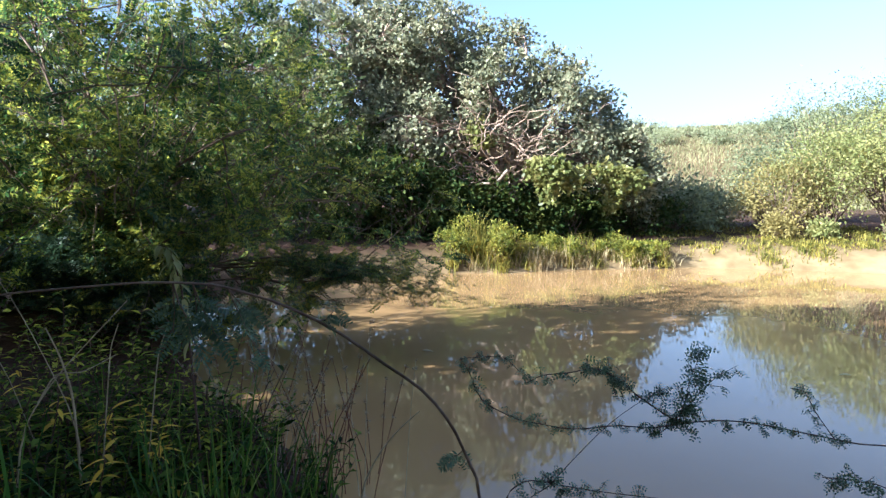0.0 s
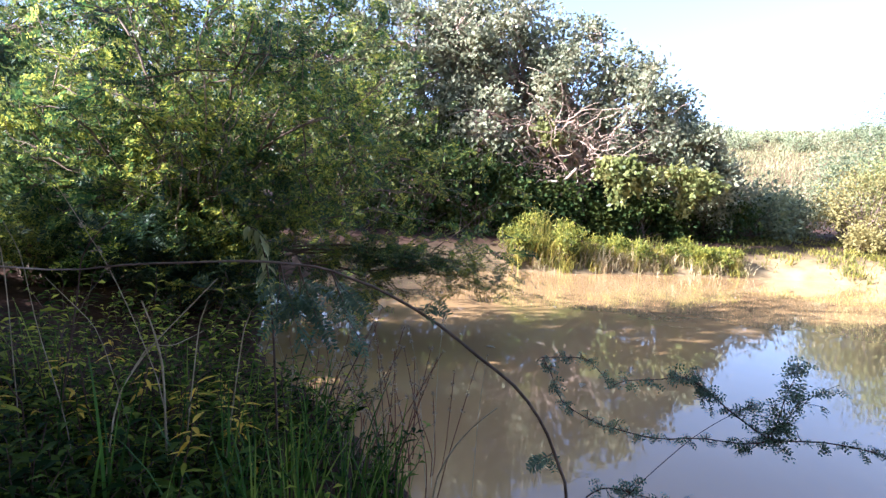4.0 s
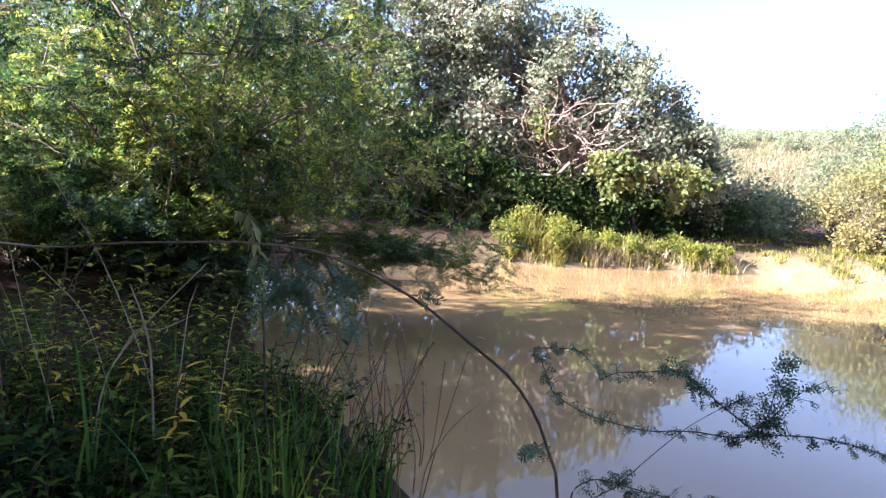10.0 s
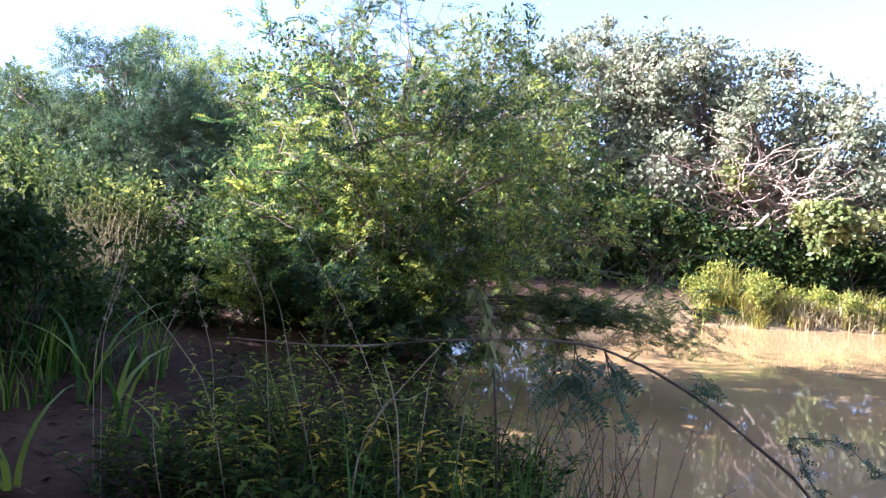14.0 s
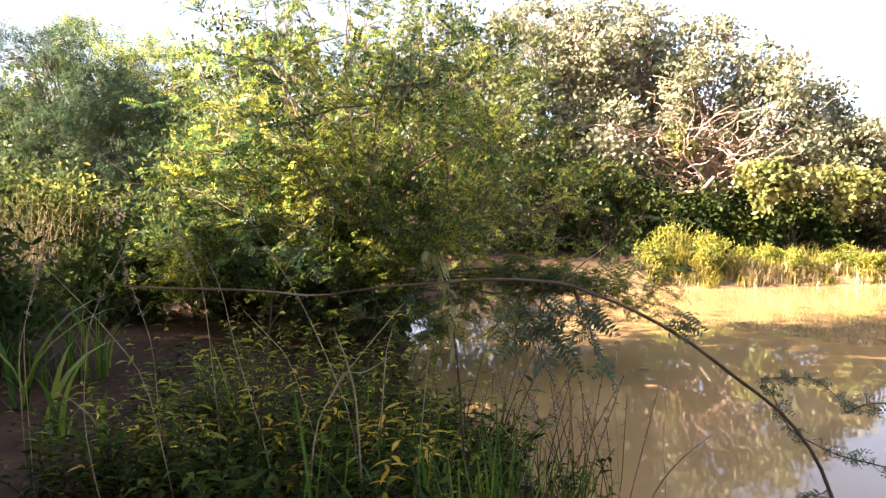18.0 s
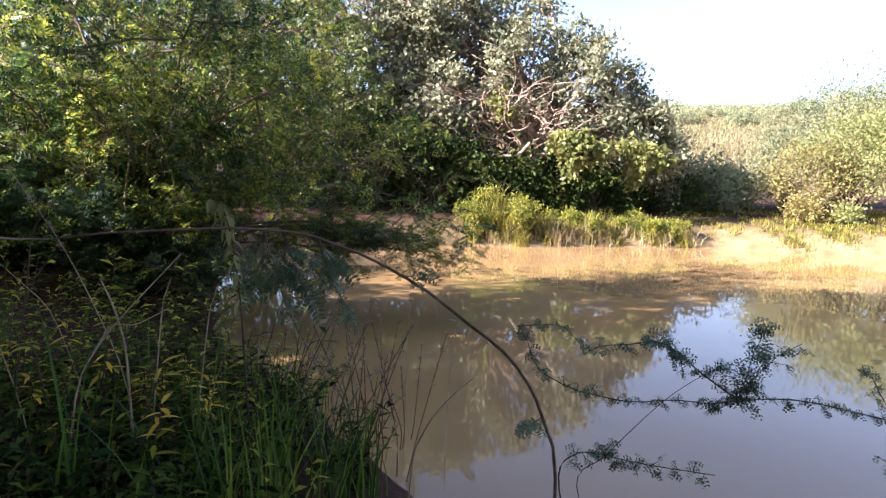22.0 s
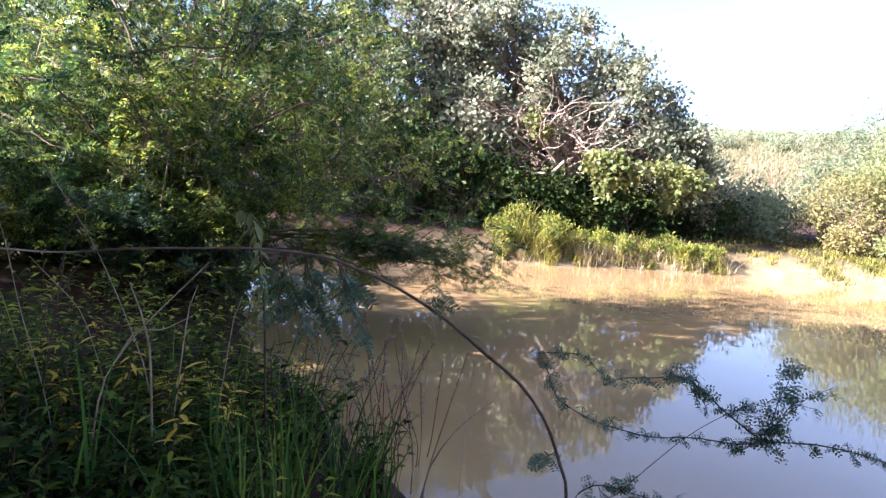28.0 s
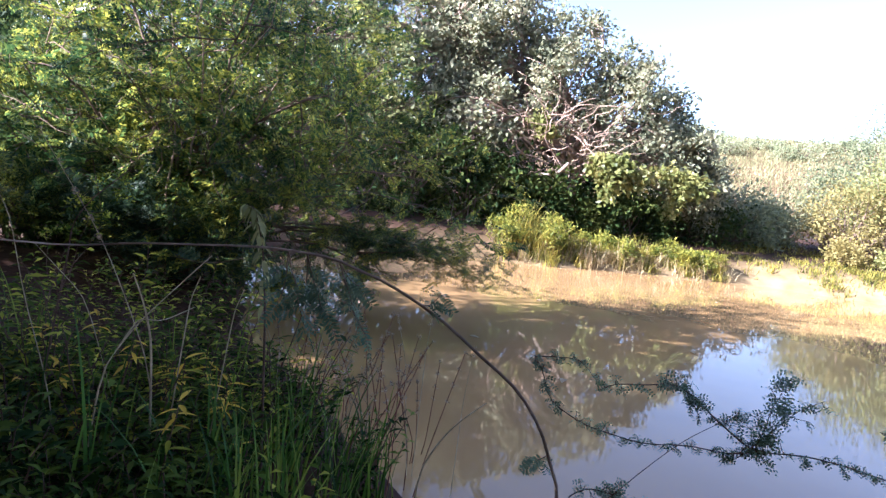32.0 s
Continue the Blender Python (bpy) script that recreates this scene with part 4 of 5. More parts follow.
for k in range(26):
    x = rng.uniform(-0.1, 4.5)
    y = float(np.interp(x, SHORE[9:17, 0], SHORE[9:17, 1])) + rng.uniform(0.15, 0.9)
    tall = float(np.interp(x, (-0.1, 0.3, 1.1, 1.7, 2.4, 3.4, 4.5), (0.5, 0.78, 0.7, 0.42, 0.36, 0.32, 0.22))) * rng.uniform(0.6, 1.05)
    bush("marsh_weed", (x, y, float(ground_z(x, y)) + tall * 0.45), (0.26, 0.2, tall * 0.55), "sunlit yellow-green marsh weed at the far waterline", MARSH, 520, 0.075, group="marsh weeds", slim=0.28, category="weed", clumps=9)
p = np.concatenate([clumped(5500, 9, 15.4, 4.6, 2.2, 130, 0.15), clumped(1800, 7.2, 14.1, 2.0, 0.6, 46, 0.12)])
grass_patch("bank_grass", p, rng.uniform(0.04, 0.17, len(p)), "sparse sunlit grass on the sandy bank", SHORE_GRASS, 0.02, 0.8)
p = clumped(5000, -6.6, 5.9, 1.3, 2.4, 150, 0.13)
grass_patch("rank_grass", p, rng.uniform(0.12, 0.45, len(p)), "rank green grass on the near bank", GRASS, 0.012, 0.8)
p = clumped(420, -6.6, 5.7, 0.7, 0.5, 26, 0.07)
grass_patch("straw_grass", p, rng.uniform(0.8, 1.3, len(p)), "tall pale dry grass on the near bank", DRY_GRASS, 0.006, 0.35)
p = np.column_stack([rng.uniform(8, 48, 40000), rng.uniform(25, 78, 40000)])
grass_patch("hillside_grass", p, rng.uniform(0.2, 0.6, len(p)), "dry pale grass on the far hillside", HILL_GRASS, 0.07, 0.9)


# Dead leaves and bits of straw on the bare soil of the near bank.
litter = Bag()
p = np.column_stack([rng.uniform(-6.0, -1.2, 2600), rng.uniform(1.6, 7.0, 2600)])
p = p[shore_distance(p[:, 0], p[:, 1]) > 0.05]
leaves(litter, np.column_stack([p, ground_z(p[:, 0], p[:, 1]) + 0.006]), rng.normal(0, 1, (len(p), 3)) * (1, 1, 0.12), scatter_dirs(len(p), 4), rng.uniform(0.025, 0.07, len(p)), rng.uniform(0.006, 0.03, len(p)), 0.2, -0.1)
tagged(part("leaf_litter", litter, LITTER), "brown dead leaves and straw lying on bare soil", "litter", kind="stuff")


# ---- plants on the near bank ----
def leaf_mesh(name, length, width, mat, curl=0.25, segs=5):
    """One leaf: a pointed blade with a folded midrib and a drooping tip, its stalk at the origin, along +y."""
    bag, u = Bag(), np.linspace(0, 1, segs + 1)
    w = width / 2 * np.sin(np.pi * np.clip(u, 0.03, 0.985) ** 0.8)
    mid = np.stack([0 * u, length * u, -curl * length * u**2], -1)
    left, right = mid + np.stack([-w, 0 * u, 0.35 * w], -1), mid + np.stack([w, 0 * u, 0.35 * w], -1)
    k = np.arange(segs)[:, None] * 3
    bag.add(np.stack([left, mid, right], 1), np.concatenate([k + [0, 1, 4, 3], k + [1, 2, 5, 4]]))
    return bag.mesh(name, mat, True)


def turned(at, ahead, up=(0, 0, 1), scale=1.0):
    """A pose with +y along ahead."""
    y = Vector(ahead).normalized()
    x = y.cross(Vector(up))
    x = x.normalized() if x.length > 1e-3 else Vector((1, 0, 0))
    return Matrix.Translation(at) @ Matrix((x, y, x.cross(y))).transposed().to_4x4() @ Matrix.Scale(scale, 4)


WEED_LEAF, TIP_LEAF, SHADE_DARK_LEAF = leaf_mesh("leaf", 0.066, 0.017, WEED), leaf_mesh("leaf", 0.056, 0.015, GOLDEN), leaf_mesh("leaf", 0.055, 0.02, UNDER)


def weed(label, height, stalks, leaf, tip_leaf, tips, gap=0.03, lean=0.2, group="weeds on the near bank"):
    """A bushy weed, its foot at the origin: wiry stems with leaves all the way up, and yellow ones at the tips."""
    root = thing("weed_plant", (0, 0, 0), label, "weed", group)
    for k in range(stalks):
        a = rng.uniform(0, 6.28)
        top = np.array([math.cos(a), math.sin(a), 0]) * height * rng.uniform(0.15, 0.5 + lean) + np.array([0, 0, height * rng.uniform(0.7, 1.05)])
        line = bend((0, 0, -0.03), top, 9, 0, 0.25, (0, 0, 0.3))
        stem = Bag()
        tube(stem, line, 0.0035, 0.0012, 5)
        stalk = part("stem", stem, TWIG, root, smooth=True)
        count = int(height / gap)
        for n in range(count):
            u = 0.2 + 0.8 * n / count
            i = min(int(u * 8), 7)
            at = line[i] + (line[i + 1] - line[i]) * (u * 8 - i)
            b = n * 2.4 + rng.uniform(-0.4, 0.4)
            ahead = Vector((math.cos(b), math.sin(b), rng.uniform(0.0, 0.7)))
            last = tip_leaf if k < tips and u > 0.82 else leaf
            blade = new("leaf", last)
            blade.parent = stalk
            blade.matrix_basis = turned(at, ahead, scale=rng.uniform(0.55, 1.25) * (1.15 - 0.4 * u))
    return root


def leafy_weed(label, height, stalks, mat, size, lean=0.3, per=20):
    """A weed whose many small leaves are joined stem by stem."""
    root = thing("weed_plant", (0, 0, 0), label, "weed", "weeds on the near bank")
    for k in range(stalks):
        a = rng.uniform(0, 6.28)
        top = np.array([math.cos(a), math.sin(a), 0]) * height * rng.uniform(0.15, 0.5 + lean) + np.array([0, 0, height * rng.uniform(0.6, 1.05)])
        line = bend((0, 0, -0.03), top, 9, 0, 0.25, (0, 0, 0.3))
        stem, crown = Bag(), Bag()
        tube(stem, line, 0.003, 0.001, 4)
        s = part("stem", stem, TWIG, root)
        u = np.linspace(0.1, 1, per) * 8
        i = np.minimum(u.astype(int), 7)
        at = line[i] + (line[i + 1] - line[i]) * (u - i)[:, None]
        b = np.arange(per) * 2.4 + rng.uniform(-0.4, 0.4, per)
        ways = np.stack([np.cos(b), np.sin(b), rng.uniform(0, 0.7, per)], -1)
        leaves(crown, at, ways, scatter_dirs(per, 2.5), size * rng.uniform(0.6, 1.3, per), size * 0.3, 0.2, 0.25)
        tagged(part("foliage", crown, mat, s), kind="stuff")
    return root


kinds = [weed("bushy green weed with narrow leaves", 0.42, 4, WEED_LEAF, WEED_LEAF, 0), weed("green weed with yellow tip leaves brightened for sun flecks", 0.46, 4, WEED_LEAF, TIP_LEAF, 1),
         weed("bushy green weed with narrow leaves", 0.34, 4, WEED_LEAF, WEED_LEAF, 0), weed("leafy weed hanging over the water's edge, darkened for shade", 0.4, 3, SHADE_DARK_LEAF, SHADE_DARK_LEAF, 0, 0.04, 0.5),
         leafy_weed("low bushy weed with small green leaves", 0.34, 7, UNDER, 0.06), leafy_weed("low weed with small leaves darkened for shade", 0.3, 8, UNDER, 0.05), leafy_weed("bushy weed with yellow-green leaves", 0.4, 6, WEED, 0.052), leafy_weed("tall leafy weed with small green leaves", 0.72, 4, WEED, 0.045, 0.1, 34)]
spots = [(-1.25, 2.35, 1), (-1.18, 2.62, 1), (-1.42, 2.5, 1), (-1.85, 2.6, 1)]
for _ in range(34):
    x, y = rng.uniform(-2.3, -0.75), rng.uniform(2.0, 3.0)
    spots.append((x, y, 3 if x > -1.05 else int(rng.choice([0, 0, 1, 2]))))
for _ in range(78):
    x, y = rng.uniform(-2.5, -0.7), rng.uniform(1.95, 3.2)
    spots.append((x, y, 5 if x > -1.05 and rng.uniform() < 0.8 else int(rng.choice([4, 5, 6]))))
for _ in range(16):
    x, y = rng.uniform(-3.3, -1.4), rng.uniform(3.2, 5.0)
    spots.append((x, y, int(rng.choice([4, 5, 6]))))
for _ in range(30):
    spots.append((rng.uniform(-2.3, -1.25), rng.uniform(2.3, 2.85), int(rng.choice([0, 1, 2, 6]))))
for _ in range(4):
    spots.append((rng.uniform(-2.9, -2.0), rng.uniform(2.9, 3.9), 7))
for _ in range(14):
    spots.append((rng.uniform(-2.1, -1.2), rng.uniform(2.75, 3.25), int(rng.choice([0, 2, 4, 6]))))
for x, y in ((-1.75, 2.55), (-1.6, 2.7), (-1.95, 2.75), (-2.1, 2.5), (-1.85, 3.0), (-1.45, 2.9), (-1.6, 3.1)):
    spots.append((x, y, 7))
done = set()
for x, y, k in spots:
    d = float(shore_distance(np.array([x]), np.array([y]))[0])
    if d < 0.03 or (x < -1.6 and y < 2.3) or (x < -2.3 and y < 3.6 and rng.uniform() < 0.6):
        continue
    # The nearest weeds take the darkened leaves, so their shade is coloured in.
    if y < 2.36 and x < -1.1:
        k = 5
    m = pose(x, y, float(ground_z(x, y)), rng.uniform(-8, 8), rng.uniform(-8, 8), rng.uniform(0, 360)) @ Matrix.Scale(rng.uniform(0.75, 1.15), 4)
    if k in done:
        copy_thing(kinds[k], m)
    else:
        kinds[k].matrix_basis = m
        done.add(k)


TALL_LEAF, BRIGHT_LEAF = leaf_mesh("leaf", 0.06, 0.014, GOLDEN), leaf_mesh("leaf", 0.06, 0.016, WEED)


def yellow_sprig(tip, stray):
    """A weed stem that leans up to its tip, green below, with a loose whorl of yellow leaves at the top."""
    tip = np.array(tip)
    foot = tip + (rng.normal(0, 0.06), rng.normal(0, 0.06) + 0.05, 0)
    foot[2] = float(ground_z(foot[0], foot[1]))
    root = thing("weed_plant", tuple(foot), "weed with yellow leaves at its tip, brightened for sun flecks", "weed", "yellow-tipped weeds")
    line = bend(foot, tip, 10, 0, 0.2, (0, 0, 0.15))
    stem = Bag()
    tube(stem, line, 0.0035, 0.0014, 5)
    s = part("stem", stem, TWIG, root, smooth=True)
    s.matrix_parent_inverse = Matrix.Translation(-root.location)
    for n in range(22):
        u = 0.3 + 0.7 * n / 21
        i = min(int(u * 9), 8)
        at = line[i] + (line[i + 1] - line[i]) * (u * 9 - i)
        b = n * 2.4 + stray
        blade = new("leaf", TALL_LEAF if u > 0.74 else BRIGHT_LEAF)
        blade.parent = s
        blade.matrix_basis = turned(at, Vector((math.cos(b), math.sin(b), rng.uniform(-0.3, 0.5))), scale=rng.uniform(0.7, 1.2))


# Bright tips that put flecks of sun into the leaf colour.
for k, tip in enumerate([(-1.483, 2.59, 0.697), (-1.299, 2.535, 0.683), (-1.159, 2.23, 0.676), (-1.132, 2.48, 0.663), (-1.382, 2.633, 0.624), (-1.173, 2.539, 0.59), (-1.3, 2.75, 0.62), (-1.62, 2.45, 0.66), (-1.78, 2.6, 0.7), (-1.5, 2.4, 0.56), (-1.68, 2.75, 0.74), (-1.9, 2.5, 0.62)]):
    yellow_sprig(tip, 0.7 * k)


def grass_tuft(at, count, height, label, mat=GRASS, width=0.009, bow=0.3, name="grass_tuft"):
    """A tuft of long blades, each a mesh of its own."""
    root = thing(name, at, label, "grass", "grass tufts on the near bank")
    for _ in range(count):
        blade = Bag()
        b = np.array(at) + rng.normal(0, 0.03, 3) * (1, 1, 0)
        blades(blade, b[None], rng.normal(0, 1, (1, 3)), height * rng.uniform(0.55, 1.1), width * rng.uniform(0.6, 1.3), bow * rng.uniform(0.3, 1.6), 6)
        part("blade", blade, mat, root)
    return root


for x, y, n, h in ((-1.34, 2.2, 5, 0.6), (-1.02, 2.3, 14, 0.52), (-0.92, 2.4, 14, 0.5), (-1.12, 2.28, 12, 0.5), (-0.82, 2.6, 14, 0.46), (-0.7, 2.75, 12, 0.4), (-0.98, 2.55, 12, 0.5), (-1.1, 2.5, 10, 0.45), (-0.85, 2.8, 12, 0.5), (-1.6, 2.4, 10, 0.5), (-1.95, 2.75, 10, 0.55), (-0.75, 3.0, 10, 0.42), (-2.2, 2.9, 10, 0.5), (-1.05, 2.9, 10, 0.5), (-1.0, 2.15, 9, 0.5), (-0.9, 2.2, 9, 0.48), (-1.15, 2.15, 9, 0.48), (-0.8, 2.35, 9, 0.45), (-1.2, 2.7, 9, 0.6), (-1.45, 2.75, 9, 0.6), (-0.95, 2.7, 9, 0.55), (-0.72, 2.5, 8, 0.4)):
    grass_tuft(on_ground(x, y), n, h, "tuft of long green grass blades on the bank")
grass_tuft(on_ground(-1.36, 2.2), 2, 0.6, "broad upright green grass blade", width=0.035, bow=0.08)
for k in range(26):
    x, y = rng.uniform(-4.4, -3.5), rng.uniform(2.6, 4.0)
    grass_tuft(on_ground(x, y), 9, rng.uniform(0.35, 0.65), "tuft of rank dark green grass beside bare soil", width=0.012, bow=0.5)
for x, y, n, h in ((-2.3, 2.55, 4, 0.5), (-2.75, 2.3, 4, 0.5), (-2.9, 2.9, 5, 0.6), (-3.4, 3.2, 7, 0.7)):
    grass_tuft(on_ground(x, y), n, h, "arching broad grass blades beside bare soil", width=0.03, bow=1.1)


def stalk(label, points, r, mat, seed=0, name="grass_stalk", group="dry stalks on the near bank"):
    """A dry stalk or twig through a few points, with husks along its top where it has seed."""
    points = np.array(points, float)
    u = np.linspace(0, 1, 14) * (len(points) - 1)
    line = np.stack([np.interp(u, np.arange(len(points)), points[:, k]) for k in range(3)], -1)
    line[1:-1] = (line[:-2] + 2 * line[1:-1] + line[2:]) / 4
    root = thing(name, points[0], label, "stalk", group)
    bag = Bag()
    tube(bag, line, r * 0.62, r * 0.3, 5, knots=0.1)
    part("stem", bag, mat, root, smooth=True)
    if seed:
        husks = Bag()
        pts = line[rng.integers(14 - seed, 14, seed * 11)] + rng.normal(0, 0.004, (seed * 11, 3))
        leaves(husks, pts, rng.normal(0, 1, pts.shape) + unit(line[-1] - line[-3]), scatter_dirs(len(pts)), 0.013, 0.005)
        tagged(part("seed_head", husks, SEED, root), kind="stuff")
    return root


for pts, r, seed in (
        ([(-1.36, 2.54, 0.25), (-1.38, 2.52, 0.64), (-1.47, 2.48, 0.9), (-1.55, 2.48, 1.05), (-1.7, 2.44, 1.3)], 0.0032, 5),
        ([(-1.55, 2.4, 0.25), (-1.6, 2.39, 0.6), (-1.69, 2.39, 0.86), (-1.75, 2.41, 1.06), (-1.78, 2.38, 1.15)], 0.003, 0),
        ([(-1.45, 2.6, 0.25), (-1.59, 2.52, 0.83), (-1.7, 2.44, 0.99)], 0.0028, 0),
        ([(-1.95, 2.2, 0.25), (-2.02, 2.16, 0.7), (-2.0, 2.17, 0.98), (-1.89, 2.21, 1.21)], 0.0026, 4),
        ([(-1.8, 2.3, 0.25), (-1.87, 2.23, 0.83), (-2.02, 2.23, 0.98), (-2.2, 2.2, 1.16)], 0.0028, 0),
        ([(-1.8, 2.5, 0.25), (-1.86, 2.48, 1.06), (-1.92, 2.44, 1.22)], 0.003, 4),
        ([(-2.4, 2.35, 0.25), (-2.37, 2.3, 0.92), (-2.33, 2.35, 1.16)], 0.003, 5),
        ([(-2.6, 2.5, 0.25), (-2.62, 2.5, 0.8), (-2.55, 2.55, 1.15)], 0.003, 5),
        ([(-2.2, 2.7, 0.25), (-2.25, 2.72, 0.8), (-2.35, 2.7, 1.1)], 0.003, 5),
        ([(-1.11, 3.3, 0.2), (-1.11, 3.5, 0.46), (-1.1, 3.55, 0.7)], 0.0035, 6),
        ([(-0.98, 3.3, 0.15), (-0.96, 3.5, 0.47), (-0.95, 3.55, 0.6)], 0.0028, 3),
        ([(-0.95, 3.2, 0.2), (-0.99, 3.35, 0.62), (-1.05, 3.36, 0.79)], 0.0025, 2),
        ([(-0.62, 3.0, 0.2), (-0.7, 3.3, 0.55), (-0.76, 3.38, 0.71)], 0.0025, 3),
        ([(-0.6, 3.0, 0.2), (-0.62, 3.3, 0.6), (-0.61, 3.38, 0.78)], 0.0025, 4),
        ([(-0.45, 2.9, 0.15), (-0.44, 3.3, 0.41), (-0.42, 3.4, 0.61)], 0.0025, 2)):
    stalk("dry straw-coloured grass stalk rising above the weeds", pts, r, STRAW, seed)
for _ in range(26):
    x, y = rng.uniform(-1.35, -0.75), rng.uniform(2.9, 3.6)
    if float(shore_distance(np.array([x]), np.array([y]))[0]) < 0:
        continue
    z = float(ground_z(x, y))
    stalk("thin dry stalk at the water's edge", [(x, y, z), (x + rng.normal(0, 0.05), y + 0.03, z + 0.2), (x + rng.normal(0, 0.12), y + 0.06, z + rng.uniform(0.3, 0.5))], 0.0022, STRAW, 3)
for _ in range(30):
    x, y = rng.uniform(-1.25, -0.6), rng.uniform(2.9, 3.7)
    if float(shore_distance(np.array([x]), np.array([y]))[0]) < -0.35:
        continue
    z = min(float(ground_z(x, y)), 0.1) - 0.05
    stalk("thin red-brown dry stem at the water's edge", [(x, y, z), (x + rng.normal(0, 0.04), y, z + 0.25), (x + rng.normal(0, 0.1), y + 0.03, z + rng.uniform(0.4, 0.75))], 0.0045, RUSTY, 4)
for pts, r in (([(-1.42, 2.25, 0.25), (-1.4, 2.29, 0.71), (-1.33, 2.33, 0.84), (-1.2, 2.45, 1.02)], 0.0045), ([(-1.36, 2.3, 0.78), (-1.33, 2.33, 0.85), (-1.3, 2.4, 0.83), (-1.25, 2.48, 0.86)], 0.0035),
               ([(-1.3, 2.4, 0.3), (-1.32, 2.39, 0.77), (-1.34, 2.37, 0.88), (-1.37, 2.36, 0.96)], 0.006), ([(-1.3, 2.45, 0.3), (-1.26, 2.47, 0.88), (-1.24, 2.48, 0.95)], 0.004), ([(-1.2, 2.5, 0.3), (-1.15, 2.52, 0.85), (-1.13, 2.53, 0.92)], 0.004),
               ([(-0.56, 2.45, 0.02), (-0.563, 2.452, 0.463), (-0.536, 2.456, 0.533), (-0.503, 2.46, 0.593), (-0.457, 2.463, 0.651), (-0.395, 2.466, 0.707)], 0.0055)):
    stalk("bare grey dead twig standing in the weeds", pts, r, STRAW, 0, "dead_twig")


def curve_through(points, n):
    """A smooth line of n points through the given ones."""
    u = np.linspace(0, len(points) - 1, n)
    i = np.minimum(u.astype(int), len(points) - 2)
    f = (u - i)[:, None]
    p = np.concatenate([[2 * points[0] - points[1]], points, [2 * points[-1] - points[-2]]])
    a, b, c, d = p[i], p[i + 1], p[i + 2], p[i + 3]
    return 0.5 * (2 * b + (c - a) * f + (2 * a - 5 * b + 4 * c - d) * f**2 + (3 * b - a - 3 * c + d) * f**3)


def leafy_branch(name, label, points, r, sprays, leaf=MIMOSA, size=0.09, pairs=9, mat=TWIG, per=7, droop=0.5, slim=0.42, leaflet=0.22, end=0.45):
    """A thin branch through a few points, with side shoots that carry feathery leaves. sprays: (how far along, shoot's way and length)."""
    points = np.array(points, float)
    line = curve_through(points, 40)
    root = thing(name, points[0], label, "branch")
    bag = Bag()
    tube(bag, line, r, r * end, 8, knots=0.05)
    part("stem", bag, mat, root, smooth=True)
    for at, go in sprays:
        p = line[int(at * 39)]
        go = np.array(go, float)
        shoot = bend(p, p + go, 6, 0.015, 0.25)
        stem, blade = Bag(), Bag()
        tube(stem, shoot, r * 0.35, 0.0008, 4)
        s = part("shoot", stem, mat, root)
        v = np.linspace(0.25, 1, per) * 5
        i = np.minimum(v.astype(int), 4)
        roots = shoot[i] + (shoot[i + 1] - shoot[i]) * (v - i)[:, None]
        roots = np.repeat(roots, 2, 0)
        side = unit(np.cross(go, (0, 0, 1.0)))
        ways = unit(go) * 0.45 + side * np.tile([1, -1], per)[:, None] + rng.normal(0, 0.25, roots.shape) - np.array([0, 0, droop])
        fronds(blade, roots, ways, scatter_dirs(len(roots), 1.5), size * rng.uniform(0.7, 1.2, len(roots)), pairs, leaflet, slim, 0.2)
        tagged(part("leaflet_spray", blade, leaf, s), kind="stuff")
    return root


# The long thin branch that arches across the view.
leafy_branch("arching_branch", "long thin bare branch arching over the bank to the water", [(-0.24, 1.9, 0.2), (-0.26, 1.9, 0.5), (-0.269, 1.914, 0.724), (-0.298, 1.892, 0.811), (-0.332, 1.868, 0.887), (-0.385, 1.843, 0.958), (-0.454, 1.815, 1.015), (-0.533, 1.787, 1.078), (-0.618, 1.758, 1.128), (-0.668, 1.728, 1.151), (-0.707, 1.699, 1.168), (-0.759, 1.667, 1.176), (-0.807, 1.636, 1.179), (-0.875, 1.602, 1.176), (-0.945, 1.569, 1.172), (-1.01, 1.535, 1.164), (-0.993, 1.359, 1.192), (-1.042, 1.321, 1.197), (-1.093, 1.283, 1.203)], 0.0037,
    [(0.56, (0.05, 0.03, -0.12)), (0.63, (0.02, 0.05, -0.13)), (0.611, (0.0, 0.05, -0.07)), (0.595, (0.03, 0.05, -0.1)), (0.563, (0.02, 0.06, -0.08)), (0.544, (0.03, 0.04, -0.04)), (0.635, (-0.02, 0.05, -0.09)), (0.432, (0.03, 0.02, 0.02)), (0.189, (-0.03, 0.02, -0.02))], size=0.038, pairs=7, per=5, leaflet=0.32, slim=0.4, mat=STEM_BARK, end=0.2)
SPRIG_LEAF = leaf_mesh("leaf", 0.085, 0.026, PALE_LEAF, 0.35)
sprig_line = curve_through(np.array([(-1.176, 2.603, 1.161), (-1.148, 2.603, 1.149), (-1.125, 2.6, 1.093), (-1.104, 2.593, 1.01), (-1.085, 2.583, 0.893), (-1.067, 2.57, 0.741), (-1.047, 2.6199999999999997, 0.2)]), 40)
sprig = thing("hanging_sprig", tuple(sprig_line[-1]), "light green sprig of drooping lance-shaped leaves", "branch")
bag = Bag()
tube(bag, sprig_line[::-1], 0.004, 0.0015, 6, knots=0.05)
sprig_stem = part("stem", bag, TWIG, sprig, smooth=True)
for k in range(42):
    u = int(k * 27 / 41)
    b = k * 2.4
    blade = new("leaf", SPRIG_LEAF)
    blade.parent = sprig_stem
    blade.matrix_basis = turned(sprig_line[u], Vector((math.cos(b), math.sin(b), rng.uniform(-1.4, -0.2))), scale=rng.uniform(0.4, 0.75))
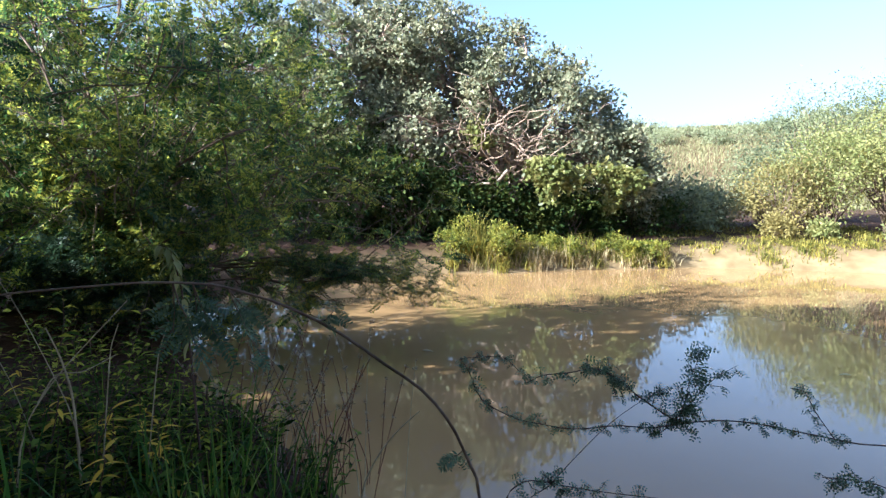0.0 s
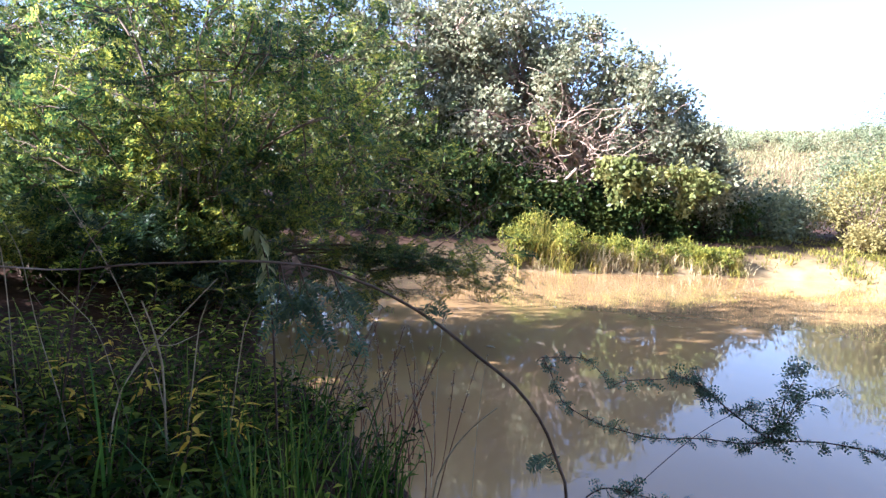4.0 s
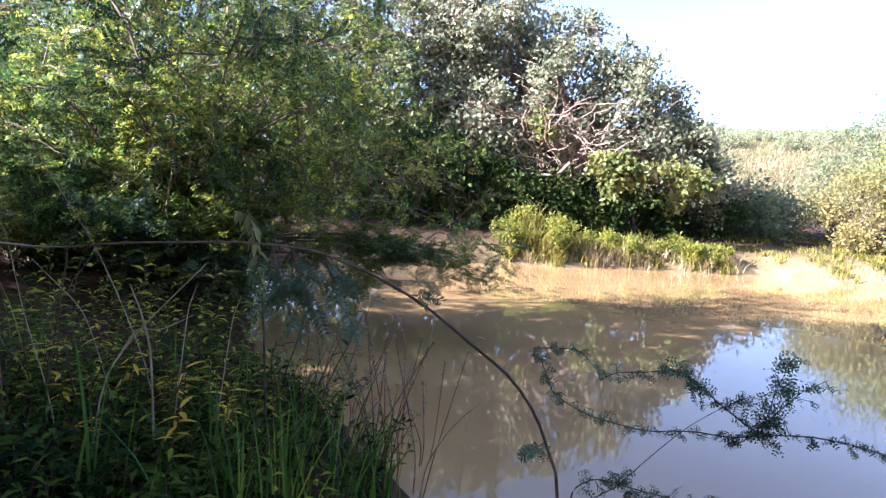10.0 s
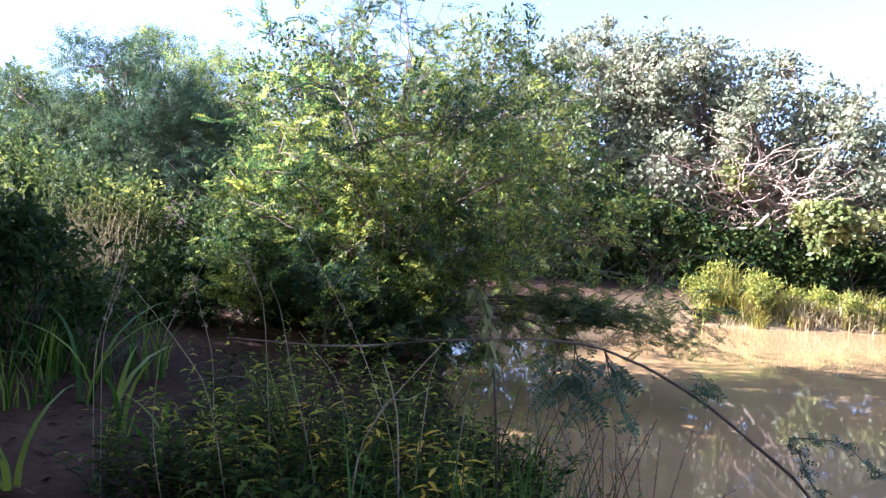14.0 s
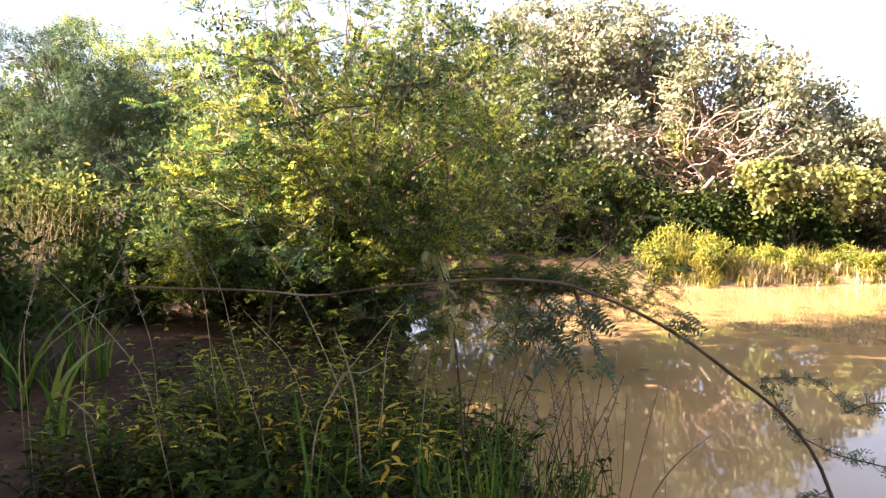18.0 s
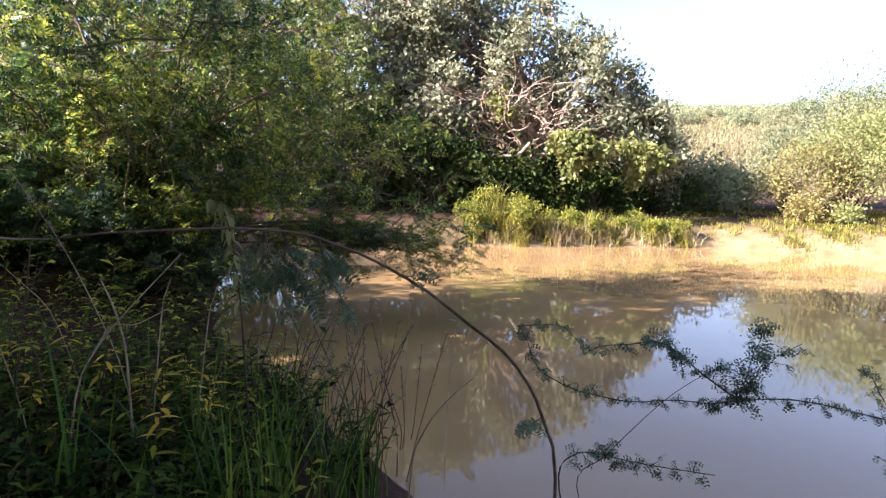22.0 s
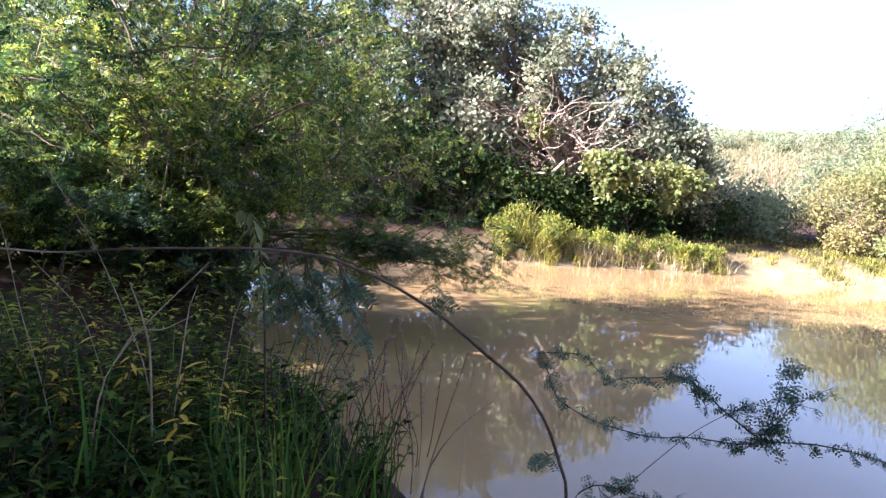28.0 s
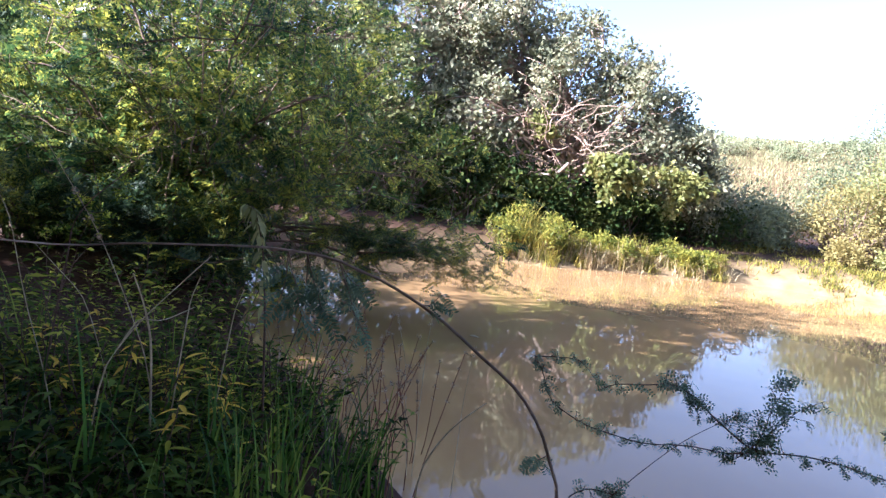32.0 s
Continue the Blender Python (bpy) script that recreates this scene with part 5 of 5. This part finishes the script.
leafy_branch("leafy_sprig", "climbing sprig of small green leaves", [(-1.7, 2.45, 0.3), (-1.65, 2.5, 0.9), (-1.62, 2.51, 1.08), (-1.5, 2.58, 1.24)], 0.003,
             [(0.98, (0.03, 0.0, 0.04)), (0.92, (-0.03, 0.02, 0.02)), (0.86, (0.05, 0.02, 0.0)), (0.78, (-0.05, 0.0, 0.01)), (0.7, (0.05, 0.02, 0.0)), (0.6, (-0.05, 0.02, 0.0))], WEED, 0.05, 4, slim=0.7)
# Thorny feathery branches low over the water.
def small_sprays(a, b, n, reach=0.055):
    return [(u, rng.normal(0, 1, 3) * reach * (1, 1, 0.7) + np.array([0, 0, 0.01])) for u in np.linspace(a, b, n)]


THORNS = (
    ("long feathery thorny branch reaching low over the water", [(1.3, 1.75, 0.22), (1.15, 2.1, 0.5), (1.127, 2.519, 0.558), (0.903, 2.51, 0.6), (0.839, 2.508, 0.614), (0.703, 2.503, 0.642), (0.619, 2.499, 0.66), (0.501, 2.494, 0.674), (0.368, 2.485, 0.669), (0.286, 2.479, 0.657), (0.168, 2.473, 0.665), (0.052, 2.465, 0.657), (-0.049, 2.461, 0.673), (-0.134, 2.458, 0.695), (-0.221, 2.458, 0.747), (-0.252, 2.464, 0.816), (-0.281, 2.467, 0.862)], 0.0026, small_sprays(0.22, 0.99, 64, 0.014), 0.017),
    ("feathery thorny branch with drooping tips over the water", [(0.388, 2.486, 0.668), (0.342, 2.485, 0.681), (0.281, 2.485, 0.719), (0.228, 2.486, 0.756), (0.192, 2.487, 0.787), (0.157, 2.488, 0.809), (0.105, 2.487, 0.828), (0.04, 2.482, 0.818), (-0.043, 2.476, 0.81), (-0.091, 2.471, 0.789)], 0.0026, small_sprays(0.05, 0.99, 26, 0.016) + small_sprays(0.42, 0.7, 14, 0.025) + [(u, (0.02, 0.0, -0.06)) for u in (0.5, 0.58)], 0.019),
    ("bare slanting thorny twig over the water", [(-0.02, 2.25, -0.05), (-0.02, 2.35, 0.2), (-0.095, 2.431, 0.424), (-0.019, 2.444, 0.503), (0.058, 2.458, 0.582), (0.151, 2.472, 0.669), (0.246, 2.485, 0.733), (0.326, 2.494, 0.774)], 0.0017, small_sprays(0.9, 0.99, 6, 0.015), 0.02),
    ("bare slanting thorny twig over the water", [(0.279, 2.478, 0.653), (0.304, 2.479, 0.642), (0.366, 2.488, 0.697), (0.412, 2.496, 0.745), (0.474, 2.506, 0.8), (0.538, 2.513, 0.833)], 0.0017, small_sprays(0.1, 0.98, 14, 0.016), 0.02),
    ("feathery thorny branch just above the water", [(-0.08, 2.25, -0.05), (-0.1, 2.35, 0.2), (-0.147, 2.43, 0.438), (-0.102, 2.44, 0.509), (-0.036, 2.444, 0.51), (-0.002, 2.445, 0.503), (0.066, 2.448, 0.489), (0.15, 2.452, 0.475), (0.302, 2.458, 0.455)], 0.0026, small_sprays(0.35, 0.98, 26, 0.022), 0.02),
    ("upright feathery thorny branch over the water", [(0.36, 2.485, 0.666), (0.366, 2.488, 0.697), (0.382, 2.494, 0.744), (0.392, 2.5, 0.791), (0.413, 2.506, 0.838), (0.421, 2.512, 0.885)], 0.0017, small_sprays(0.15, 0.85, 22, 0.042) + small_sprays(0.9, 0.99, 5, 0.015), 0.024),
    ("thin thorny twig with few leaves over the water", [(0.839, 2.508, 0.614), (0.783, 2.513, 0.69), (0.745, 2.517, 0.752), (0.702, 2.516, 0.766)], 0.0017, small_sprays(0.1, 0.98, 10, 0.018), 0.018),
    ("feathery thorny branch just above the water", [(1.2, 1.75, 0.22), (1.05, 2.1, 0.4), (1.036, 2.502, 0.447), (0.899, 2.498, 0.491), (0.798, 2.493, 0.504)], 0.0026, small_sprays(0.3, 0.98, 22, 0.03), 0.022))
for label, pts, r, sprays, size in THORNS:
    leafy_branch("thorn_branch", label, pts, r, sprays, MIMOSA, size, 3, per=3, slim=0.6, leaflet=0.5)
leafy_branch("thorn_twig", "small leafy thorn twig at the end of a branch", [(-0.28, 2.467, 0.859), (-0.222, 2.471, 0.864), (-0.155, 2.475, 0.86), (-0.102, 2.473, 0.812)], 0.0015, small_sprays(0.05, 0.98, 14, 0.012), MIMOSA, 0.016, 3, per=3, slim=0.6, leaflet=0.5)

# A stump and driftwood at the far waterline.
stump = thing("tree_stump", (4.62, 13.6, 0.0), "short dark weathered stump at the far waterline", "stump")
bag = Bag()
tube(bag, bend((4.62, 13.6, -0.1), (4.56, 13.58, 0.42), 7, 0, 0.5), 0.085, 0.05, 9, knots=0.2)
part("stem", bag, TWIG, stump, smooth=True)
for k in range(4):
    a = k * 1.6 + 0.5
    bag = Bag()
    tube(bag, bend((4.62, 13.6, 0.08), (4.62 + 0.2 * math.cos(a), 13.6 + 0.2 * math.sin(a), -0.04), 5, 0, 0.3), 0.035, 0.012, 6)
    part("root", bag, TWIG, stump, smooth=True)


# Dead leaves afloat on the pond.
FLOAT = leaf_mesh("floating_leaf", 0.09, 0.05, STRAW, 0.05)
for x, y, a in ((1.15, 11.9, 20), (2.6, 9.2, 80), (3.3, 10.3, 140), (0.4, 8.4, 200), (4.6, 11.5, 300), (5.8, 10.2, 40), (-0.5, 9.6, 110), (1.7, 6.6, 10), (2.9, 5.4, 70), (0.3, 5.2, 160), (-0.4, 6.1, 260)):
    leaf = new("floating_leaf", FLOAT)
    leaf.matrix_basis = pose(x, y, 0.006, 0, 0, a)
    tagged(leaf, "dry straw-coloured leaf afloat on the pond", "leaf", "floating leaves")
